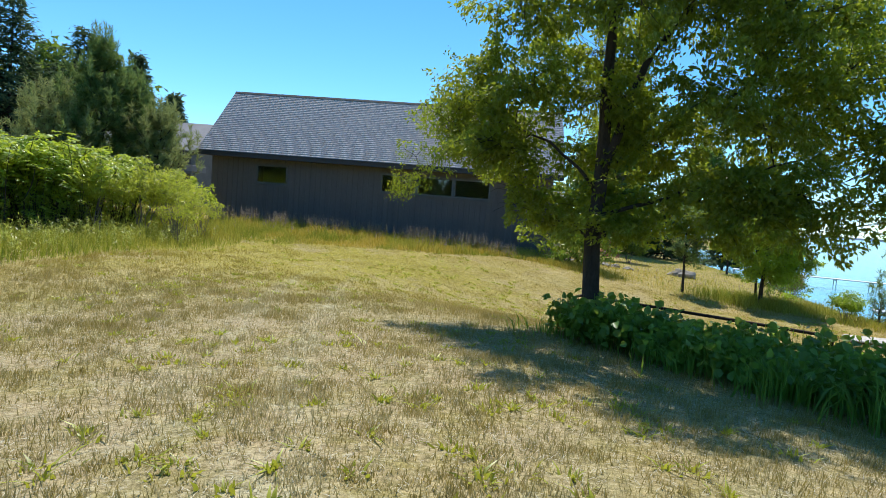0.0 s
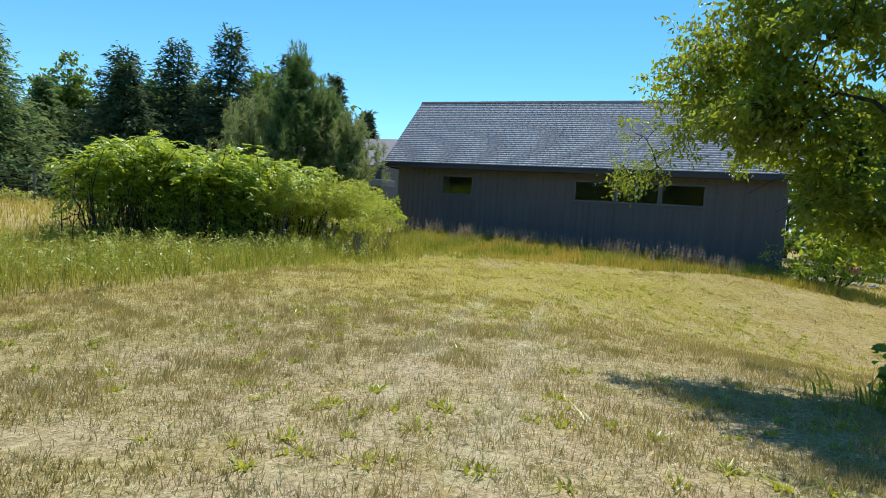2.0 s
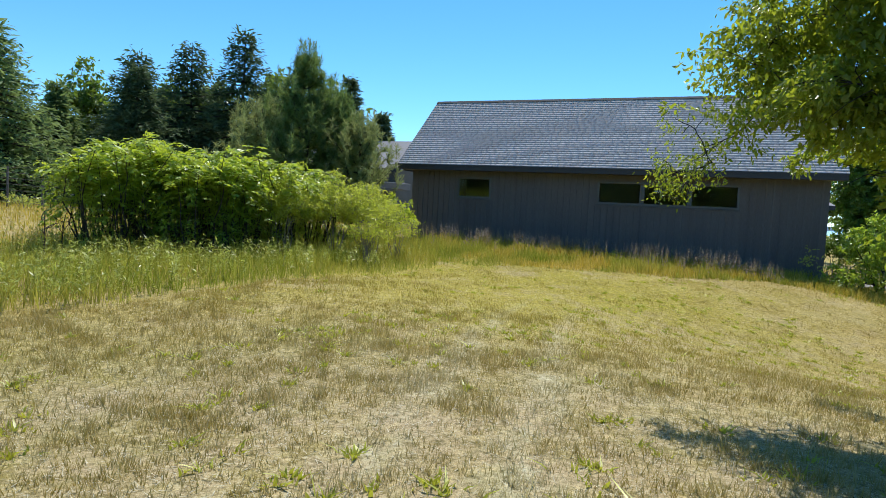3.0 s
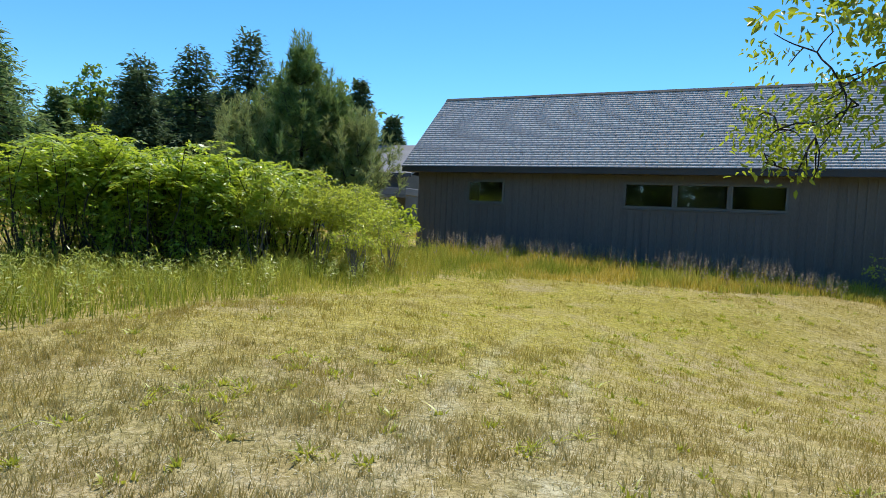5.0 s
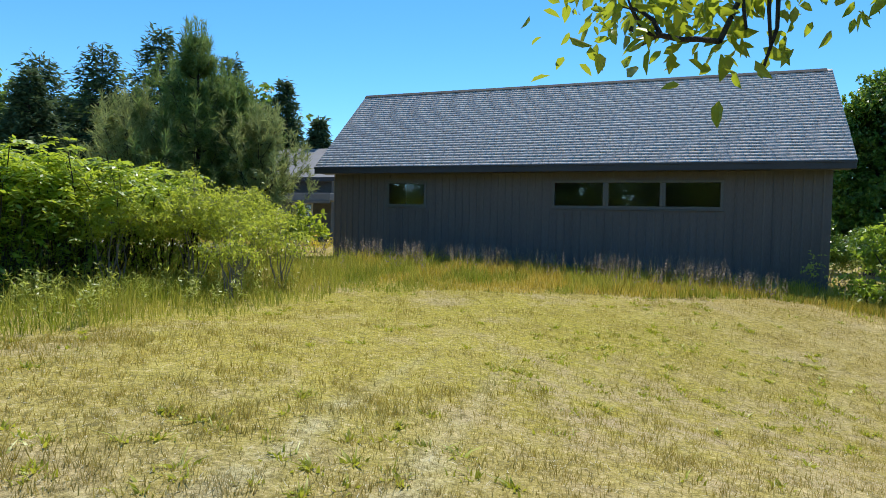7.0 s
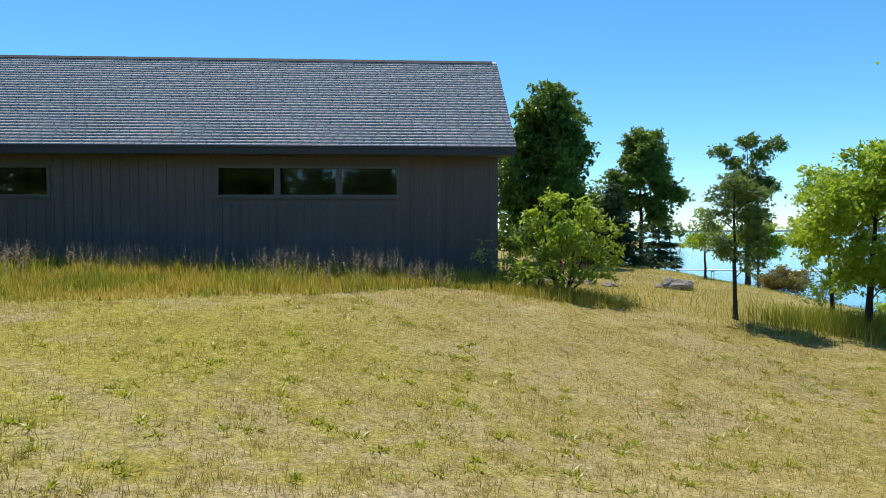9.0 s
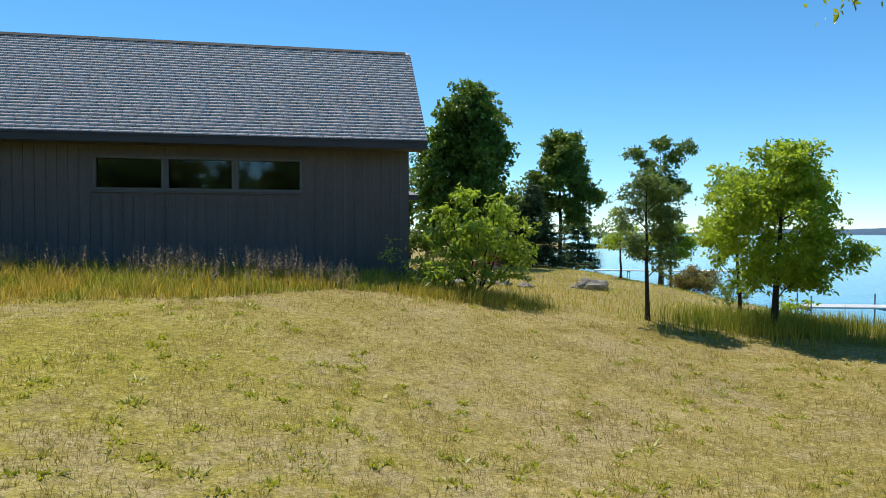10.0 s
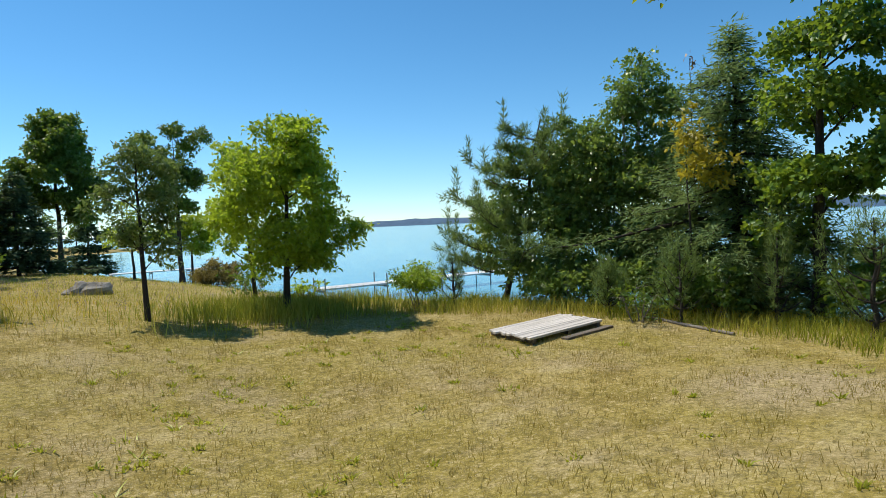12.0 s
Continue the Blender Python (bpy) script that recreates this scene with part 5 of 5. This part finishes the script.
    for px_, py_ in zip(x[k], y[k]):
        h = rng.uniform(0.2, 0.56)
        z = g(px_, py_)
        lean = rng.normal(size=2) * 0.13
        a = np.linspace(0.3, 1.0, 8)
        pts = np.stack([px_ + lean[0] * a, py_ + lean[1] * a, z + h * a], 1)
        tube(stems, np.array([[px_, py_, z - 0.03], [px_ + lean[0], py_ + lean[1], z + h]]), [0.005, 0.003], 4)
        pts = np.repeat(pts, 3, 0)
        ang = rng.uniform(0, 6.28, len(pts))
        o = np.stack([np.cos(ang), np.sin(ang), 0.35 + 0 * ang], 1) * 1.6
        leaves(leafs, pts, np.full(len(pts), 0.09), 0.2, 0.0, 0.7, o)
    stuff("weed_stems", stems, M_TALL_GREEN, "thin green stems of leafy weeds", "weeds")
    stuff("leafy_weeds", leafs, L_WEED, "pale green narrow-leaved weeds in front of the hedge", "weeds")


tall_grass()


def mown_lawn():
    """Short dry stubble over the lawn, with greener rosettes."""
    buf = Buf()
    for n, x0, x1, y0, y1, hh in ((560000, -5.6, 5.5, 3.0, 15.0, 0.052), (520000, -6.2, 13.6, 3.0, 24.0, 0.046)):
        x, y = scatter(n, x0, x1, y0, y1)
        dens = np.clip(0.5 * clump(x, y, 0.07) + 0.4 * clump(x, y, 0.25) + 0.2 * clump(x, y, 1.4) - 0.2, 0, 1) * 1.9
        dens *= np.clip((0.6 * clump(x, y, 0.34) + 0.7 * clump(x, y, 0.11) - 0.25) * 1.7, 0.35, 1.05)
        bare = np.exp(-((x - 0.6) ** 2 + (y - 6.5) ** 2) / 14.0)
        k = inside_lawn(x, y) & (rng.random(n) < (0.05 + dens ** 1.6) * (1 - 0.4 * bare) * (1 if x1 > 6 else np.clip((15.0 - y) / 6.0, 0, 1)))
        x, y = x[k], y[k]
        n = len(x)
        h = hh * rng.uniform(0.45, 1.5, n) * (0.6 + 0.9 * clump(x, y, 0.5))
        a, b = rng.uniform(0, 6.28, n), rng.uniform(0, 6.28, n)
        w = np.stack([np.cos(a), np.sin(a), 0 * a], 1) * (0.0027 * rng.uniform(0.7, 1.6, n))[:, None]
        o = np.stack([x, y, gz(x, y) - 0.004], 1)
        tip = o + np.stack([np.cos(b) * h * 0.4, np.sin(b) * h * 0.4, h], 1)
        buf.add(np.stack([o - w, o + w, tip], 1).reshape(-1, 3), np.arange(n)[:, None] * 3 + np.array([[0, 1, 2]]))
    # dead straw lying on the soil
    straw = Buf()
    for n, y0, y1 in ((45000, 3.0, 10.0), (24000, 10.0, 17.0)):
        x, y = scatter(n, -5.0, 6.0, y0, y1)
        k = inside_lawn(x, y) & (rng.random(n) < (0.15 + clump(x, y, 0.4)) * np.exp(-((x - 1.0) ** 2 + (y - 7.5) ** 2) / 26.0) + 0.06)
        x, y = x[k], y[k]
        n = len(x)
        a, ln = rng.uniform(0, 6.28, n), rng.uniform(0.03, 0.075, n)
        d = np.stack([np.cos(a), np.sin(a), rng.uniform(-0.02, 0.3, n)], 1) * ln[:, None]
        w = np.stack([-np.sin(a), np.cos(a), 0 * a], 1) * rng.uniform(0.0015, 0.003, n)[:, None]
        o = np.stack([x, y, gz(x, y) + rng.uniform(0.002, 0.014, n)], 1)
        straw.add(np.stack([o - w, o + w, o + d], 1).reshape(-1, 3), np.arange(n)[:, None] * 3 + np.array([[0, 1, 2]]))
    stuff("dead_straw", straw, M_STRAW, "bleached dead straw lying on the lawn", "grass")
    stuff("mown_grass", buf, M_LAWN, "short dry stubbly lawn grass", "grass")
    tuft = Buf()
    x, y = scatter(2300, -5.5, 12, 2.6, 23.0)
    k = inside_lawn(x, y)
    k &= rng.random(2300) < 0.15 + 0.95 * (clump(x, y, 1.6) > 0.55)
    for px_, py_ in zip(x[k], y[k]):
        m = rng.integers(10, 26)
        rr = np.abs(rng.normal(size=m)) * rng.uniform(0.025, 0.085)
        a = rng.uniform(0, 6.28, m)
        tx, ty = px_ + rr * np.cos(a), py_ + rr * np.sin(a)
        blades(tuft, tx, ty, gz(tx, ty) - 0.005, rng.uniform(0.025, 0.06, m), 0.02, 1.5, a)
    stuff("weed_tufts", tuft, M_TUFT, "small yellow-green weed rosettes in the dry lawn", "weeds")


M_STRAW = solid("dead straw", (0.32, 0.285, 0.17), (0.56, 0.505, 0.35), 6, 50, 0.8)
M_TUFT = leafy("weed rosette", (0.20, 0.235, 0.018), (0.44, 0.46, 0.04), (0.70, 0.68, 0.06), 0.4)
mown_lawn()


# ---- planted bed below the tree, with a pipe rail ----
def build_bed():
    wide, strap, stem = Buf(), Buf(), Buf()
    n = 1500
    s, d = rng.random(n), rng.random(n)
    x = 2.95 + 4.9 * s + d * (0.55 + 0.7 * s) + 0.08 * rng.normal(size=n)
    y = 9.15 - 3.75 * s + d * (1.35 + 0.5 * s) + 0.08 * rng.normal(size=n)
    k = (x - 3.5) ** 2 + (y - 9.75) ** 2 > 0.05
    x, y = x[k], y[k]
    h = (0.2 + 0.42 * rng.random(len(x))) * (0.75 + 0.4 * soft(x, y, 2.2, 0.3)) * (0.85 + 0.35 * (x - 3) / 5)
    for px_, py_, hh in zip(x, y, h):
        z = g(px_, py_)
        tube(stem, np.array([[px_, py_, z - 0.02], [px_, py_, z + hh]]), [0.005, 0.003], 4)
        m = rng.integers(5, 10)
        p = np.stack([px_ + rng.normal(size=m) * 0.05, py_ + rng.normal(size=m) * 0.05, z + hh * rng.uniform(0.45, 1.05, m)], 1)
        leaves(wide, p, np.full(m, 0.1), 0.9, 0.25, 0.5, None, True)
    for cx, cy, m, hh in ((2.95, 9.55, 50, 0.28), (5.0, 7.5, 260, 0.5), (5.7, 6.8, 320, 0.55), (6.4, 6.3, 320, 0.6), (4.2, 8.2, 120, 0.4), (7.2, 5.8, 300, 0.6)):
        a = rng.uniform(0, 6.28, m)
        rr = np.abs(rng.normal(size=m)) * 0.28
        tx, ty = cx + rr * np.cos(a), cy + rr * np.sin(a)
        blades(strap, tx, ty, gz(tx, ty) - 0.01, rng.uniform(0.5, 1.0, m) * hh, 0.02, 0.5, a)
    stuff("bed_plants", wide, L_BED, "broad round-leaved green plants shaded by the tree", "plants")
    stuff("bed_stems", stem, L_BED, "green stalks in the planted bed", "plants")
    stuff("strap_leaves", strap, L_BED, "long arching strap-like leaves at the bed's edge", "plants")


build_bed()


def build_rail():
    z0, z1 = g(3.44, 10.7), 1.93
    ob = thing("pipe_rail", (3.44, 10.7, z0), "low rusty bent pipe rail behind the planted bed", "rail")
    b = Buf()
    tube(b, [(3.42, 10.70, z0 - 0.15), (3.42, 10.70, z1 - 0.08), (3.435, 10.69, z1 - 0.02), (3.50, 10.66, z1), (4.6, 10.12, z1 - 0.02), (5.7, 9.58, z1 - 0.045), (6.3, 9.28, z1 - 0.06)], [0.021] * 7, 9)
    v, f = b.arrays()
    raw("bent_pipe", v, f, M_RUST, ob, smooth=True)
    for x, y in ((6.28, 9.29),):
        b = Buf()
        tube(b, [(x, y, g(x, y) - 0.15), (x, y, z1 - 0.05)], [0.019, 0.019], 8)
        v, f = b.arrays()
        raw("post", v, f, M_RUST, ob, smooth=True)


build_rail()


# ---- loose wooden platform and boards ----
def build_platform():
    a, b_, d = Vector((11.21, 18.36, 0)), Vector((13.05, 18.16, 0)), Vector((10.92, 17.45, 0))
    u, w = (b_ - a), (d - a)
    zt = max(g(11.2, 18.3), g(10.95, 17.5), g(12.55, 17.3), g(12.9, 18.1)) + 0.085
    ob = thing("wooden_platform", (11.9, 17.85, zt - 0.13), "weathered grey plank platform lying on the lawn", "platform")

    def slab(name, s0, s1, t0, t1, z0, z1, m, tilt=0.0):
        bm = bmesh.new()
        box(bm, (0, 0, z0), (1, 1, z1))
        for v in bm.verts:
            s, t = s0 + (s1 - s0) * v.co.x, t0 + (t1 - t0) * v.co.y
            q = a + u * s + w * t
            v.co.x, v.co.y, v.co.z = q.x, q.y, v.co.z + tilt * s
        bmesh.ops.recalc_face_normals(bm, faces=bm.faces)
        bmesh.ops.bevel(bm, geom=list(bm.edges), offset=0.004, segments=1, affect="EDGES")
        return part(name, bm, m, ob)

    for k in range(11):
        lo = k / 11 + 0.006
        slab("plank", -0.01 + 0.02 * rng.normal(), 1.0 + 0.02 * rng.normal(), lo, (k + 1) / 11 - 0.003, zt - 0.03 + 0.004 * rng.normal(), zt + 0.004 * rng.normal(), M_PLANK)
    for s in (0.04, 0.5, 0.93):
        slab("bearer", s, s + 0.045, 0.01, 0.99, zt - 0.12, zt - 0.036, M_ROTTEN)
    brd = thing("loose_board", (12.0, 17.2, g(12, 17.2)), "old brown board lying beside the wooden platform", "board")
    bm = bmesh.new()
    box(bm, (-0.62, -0.06, 0.0), (0.62, 0.06, 0.035), 0.004)
    bm.transform(Matrix.Translation((12.1, 17.17, g(12.1, 17.17) - 0.005)) @ Euler((0, 0, radians(-6))).to_matrix().to_4x4())
    part("board", bm, M_ROTTEN, brd)
    pole = thing("pale_pole", (13.3, 16.15, g(13.3, 16.15)), "pale weathered pole lying in the shore grass", "pole")
    b = Buf()
    pts = bent((13.72, 16.95, 0), (12.86, 15.35, 0), 0, 6, 0.02)
    pts[:, 2] = gz(pts[:, 0], pts[:, 1]) + 0.02
    tube(b, pts, [0.024] * 6, 7)
    v, f = b.arrays()
    raw("pole", v, f, M_BARK_PALE, pole)


build_platform()


# ---- docks ----
def dock(a, b, z, step, label, tall):
    a, b = Vector((*a, z)), Vector((*b, z))
    d = (b - a).normalized()
    n = Vector((-d.y, d.x, 0))
    length = (b - a).length
    ob = thing("dock", a, label, "dock")
    m = Matrix((d, n, Vector((0, 0, 1)))).transposed().to_4x4()
    m.translation = a
    k = 0.0
    while k < length - 0.1:
        hi = min(k + step, length)
        bm = boxed((k + 0.02, -0.55, -0.05), (hi - 0.02, 0.55, 0.02), 0.008)
        bm.transform(m)
        part("dock_section", bm, M_DOCK, ob)
        for sd in (-0.58, 0.58):
            bb = Buf()
            p = m @ Vector((k + 0.1, sd, 0))
            tube(bb, [(p.x, p.y, WATER - 0.35), (p.x, p.y, z + tall)], [0.03, 0.03], 7)
            v, f = bb.arrays()
            raw("post", v, f, M_STEEL, ob)
        bm = boxed((k + 0.08, -0.58, -0.16), (k + 0.14, 0.58, -0.06))
        bm.transform(m)
        part("crossbar", bm, M_STEEL, ob)
        k = hi
    return ob


dock((20.9, 34.0), (48.0, 26.6), -0.36, 3.0, "white sectional dock on steel posts over the water", 0.45)
dock((23.2, 59.5), (37.5, 55.1), -0.42, 2.6, "long pale dock on legs farther along the shore", 0.0)


# ---- stones ----
def stone(x, y, sx, sy, sz, label, group=""):
    bm = bmesh.new()
    bmesh.ops.create_icosphere(bm, subdivisions=3, radius=1.0)
    o = rng.uniform(0, 50, 3)
    for v in bm.verts:
        q = Vector(v.co)
        k = 1 + 0.45 * noise.noise(q * 1.5 + Vector(o)) + 0.16 * noise.noise(q * 4 + Vector(o))
        v.co = Vector((q.x * sx * k, q.y * sy * k, max(-0.5, q.z) * sz * k))
    bm.transform(Matrix.Translation((x, y, g(x, y) + sz * 0.3)) @ Euler((0, 0, rng.uniform(0, 3))).to_matrix().to_4x4())
    ob = part("boulder", bm, M_STONE)
    return tagged(ob, label, "boulder", group)


stone(10.76, 31.3, 0.55, 0.38, 0.30, "pale rough boulder in the unmown grass")
for k in range(7):
    stone(4.9 + 0.5 * k, 29.4 + 0.25 * math.sin(k * 1.7), 0.24, 0.2, 0.11, "grey fieldstone of a low garden wall", "garden wall stones")


# ---- fence, road and houses ----
def build_fence():
    ob = thing("wire_fence", (-30, 22, g(-30, 22)), "tall wire fence on weathered posts by the road", "fence")
    xs = np.arange(-50, -15.5, 2.3)
    for k, x in enumerate(xs):
        b = Buf()
        top = 1.75 if k % 2 == 0 else 1.35
        tube(b, [(x, 22, g(x, 22) - 0.2), (x + 0.02, 22, g(x, 22) + top)], [0.05, 0.045], 7)
        v, f = b.arrays()
        raw("post", v, f, M_POST, ob)
    for h in np.arange(0.25, 1.71, 0.24):
        b = Buf()
        tube(b, np.stack([xs, 0 * xs + 21.94, gz(xs, 22 + 0 * xs) + h + 0.02 * rng.normal(size=len(xs))], 1), [0.007] * len(xs), 4)
        v, f = b.arrays()
        raw("wire", v, f, M_POST, ob)


build_fence()
for fx, fy, fh, fr in ((-31.5, 20.6, 0.9, 1.2), (-29.2, 20.9, 0.8, 1.1), (-26.8, 20.7, 0.75, 1.0), (-24.3, 21.0, 0.6, 0.9), (-34, 20.5, 1.0, 1.3)):
    shrub("pale_bush", fx, fy, fh, fr, "low pale green bush growing against the wire fence", L_WEED, 0.1, 6, 22, 24, 6, group="bushes by the fence")


def build_road():
    xs, ys = np.arange(-90, -13.9, 2.0), np.array([25.2, 26.4, 27.6, 28.8])
    xx, yy = np.meshgrid(xs, ys)
    v = np.stack([xx, yy, gz(xx, yy) + 0.03], -1).reshape(-1, 3)
    nx = len(xs)
    i, j = np.meshgrid(np.arange(3), np.arange(nx - 1), indexing="ij")
    f = np.stack([i * nx + j, i * nx + j + 1, (i + 1) * nx + j + 1, (i + 1) * nx + j], -1).reshape(-1, 4)
    tagged(raw("road", v, f, M_ROAD), "pale grey gravel road behind the fence", "road", kind="structure")


build_road()


def house(x0, x1, y0, y1, eave, ridge, over, label, windows, wall, porch=None):
    z = min(g(x0, y0), g(x1, y0)) - 0.2
    ob = thing("house", ((x0 + x1) / 2, y0, z), label, "house")
    part("wall", boxed((x0, y0, z), (x1, y1, eave - 0.02)), wall, ob)
    ym = (y0 + y1) / 2
    bm = bmesh.new()
    for sg, ya in ((1, y0 - over), (-1, y1 + over)):
        co = [bm.verts.new(c) for c in ((x0 - over, ya, eave), (x1 + over, ya, eave), (x1 + over, ym, ridge), (x0 - over, ym, ridge),
                                        (x0 - over, ya, eave - 0.12), (x1 + over, ya, eave - 0.12), (x1 + over, ym, ridge - 0.12), (x0 - over, ym, ridge - 0.12))]
        for q in ((0, 1, 2, 3), (7, 6, 5, 4), (0, 4, 5, 1), (1, 5, 6, 2), (3, 2, 6, 7), (0, 3, 7, 4)):
            bm.faces.new([co[i] for i in q])
    bmesh.ops.recalc_face_normals(bm, faces=bm.faces)
    part("roof", bm, M_HOUSE_ROOF, ob)
    part("fascia", boxed((x0 - over, y0 - over - 0.03, eave - 0.2), (x1 + over, y0 - over - 0.003, eave - 0.01)), M_TRIM, ob)
    for xa, xb, za, zb in windows:
        w = thing("window", (xa, y0, za), "", "")
        w.parent = ob
        w.location = Vector((xa, y0, za)) - ob.location
        bm = bmesh.new()
        for lo, hi in (((xa, zb - 0.08), (xb, zb)), ((xa, za), (xb, za + 0.08)), ((xa, za + 0.08), (xa + 0.08, zb - 0.08)), ((xb - 0.08, za + 0.08), (xb, zb - 0.08))):
            box(bm, (lo[0], y0 - 0.05, lo[1]), (hi[0], y0 - 0.004, hi[1]))
        part("window_frame", bm, M_WHITE, w)
        part("pane", boxed((xa + 0.08, y0 - 0.03, za + 0.08), (xb - 0.08, y0 - 0.01, zb - 0.08)), M_GLASS, w)
    if porch:
        part("porch_roof", boxed((x1 - 3, y0 - 1.6, porch), (x1 + 0.9, y0 - 0.01, porch + 0.35), 0.02), M_HOUSE_ROOF, ob)
        part("porch_edge", boxed((x1 - 3, y0 - 1.64, porch - 0.12), (x1 + 0.9, y0 - 1.605, porch + 0.03)), M_FRAME, ob)


house(-27.0, -15.0, 35.0, 43.0, 5.0, 6.95, 0.6, "low grey-roofed house partly hidden behind the pine", [(-17.2, -16.0, 2.6, 3.8)], M_HOUSE_WALL, 3.85)
house(-3.0, 5.2, 36.5, 44.0, 4.0, 4.5, 0.5, "low brown house with a window behind the outbuilding", [(3.3, 4.3, 1.9, 3.1), (4.5, 5.0, 1.7, 3.1)], M_HOUSE_WALL)

# trees of the far point, and those behind the path that show in the window glass
for px_, py_, ph in ((50, 150, 7), (56, 152, 6), (61, 149, 5), (45, 157, 8), (66, 155, 4), (40, 146, 7)):
    pz = g(px_, py_)
    tree("point_tree", (px_, py_), ring(px_, py_, pz + ph * 0.5, ph * 0.2, 4, ph * 0.22) + [(px_, py_, pz + ph * 0.78, ph * 0.18, ph * 0.18, ph * 0.2)], "small leafy tree on the far point", "tree", 0.15, L_DARK, 0.6, 6, 22, 0.5,
         group="trees on the point", twigs=False)
for px_, py_, ph in ((-28, -12, 10), (-22, -14, 9), (-17, -13, 9), (-14, -17, 10), (-11, -15, 10), (-6, -14, 8), (-1, -16, 10), (4, -14, 9), (9, -15, 9), (14, -13, 8)):
    pz = g(px_, py_)
    tree("rear_tree", (px_, py_), ring(px_, py_, pz + ph * 0.35, ph * 0.2, 5, ph * 0.2) + ring(px_, py_, pz + ph * 0.6, ph * 0.16, 4, ph * 0.2) + [(px_, py_, pz + ph * 0.82, ph * 0.15, ph * 0.15, ph * 0.18)],
         "leafy tree reflected in the window glass", "tree", 0.2, L_DARK, 0.6, 8, 20, 0.45, group="rear trees", twigs=False)


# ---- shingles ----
# dark felt edge, its colour also deepening the shade line under each course
M_BUTT_SHADE = solid("shade-dark shingle edge", (0.17, 0.152, 0.147), (0.22, 0.198, 0.19), 3, 60, 0.95)


def build_shingles():
    run, rise = YR - EAVE_Y, RIDGE_Z - EAVE_Z
    uy, uz = run / SLOPE, rise / SLOPE
    ny, nz = -uz, uy
    courses = 33
    expo = (SLOPE - 0.02) / courses
    roof = OUTBUILDING
    shared = {}
    rest = Buf()
    count = 0
    for c in range(courses):
        s0 = -0.025 + c * expo
        x = RX0 - rng.uniform(0, 0.3)
        while x < RX1:
            wdt = (0.17, 0.24, 0.33)[rng.integers(3)]
            xa, xb = max(x, RX0), min(x + wdt, RX1)
            thick = (0.0068, 0.0078)[rng.integers(2)]
            full = xb - xa > wdt - 1e-6
            x += wdt
            if xb - xa < 0.02:
                continue
            co = []
            for xx in (xa + 0.0006, xb - 0.0006):
                for s, n_ in ((s0, 0.004), (s0 + 1.35 * expo, -0.004), (s0 + 1.35 * expo, 0.002), (s0, 0.004 + thick)):
                    co.append((xx, EAVE_Y + uy * s + ny * n_, EAVE_Z + uz * s + nz * n_))
            q = [(0, 1, 2, 3), (7, 6, 5, 4), (0, 4, 5, 1), (1, 5, 6, 2), (2, 6, 7, 3), (3, 7, 4, 0)]
            if c < 6 and full and count < 300:
                key = (wdt, thick)
                if key not in shared:
                    shared[key] = (raw("shingle", co, q, M_SHINGLE, roof), xa, s0)
                    shared[key][0].data.materials.append(M_BUTT_SHADE)
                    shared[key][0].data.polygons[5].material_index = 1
                else:
                    ob, xr, sr = shared[key]
                    ob = ob.copy()
                    scene.collection.objects.link(ob)
                    ob.location += Vector((xa - xr, uy * (s0 - sr), uz * (s0 - sr)))
                count += 1
            else:
                rest.add(co, q)
    v, f = rest.arrays()
    field = tagged(raw("shingle_field", v, f, M_SHINGLE, roof), kind="stuff")
    field.data.materials.append(M_BUTT_SHADE)
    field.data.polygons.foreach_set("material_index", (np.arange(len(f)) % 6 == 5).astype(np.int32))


build_shingles()
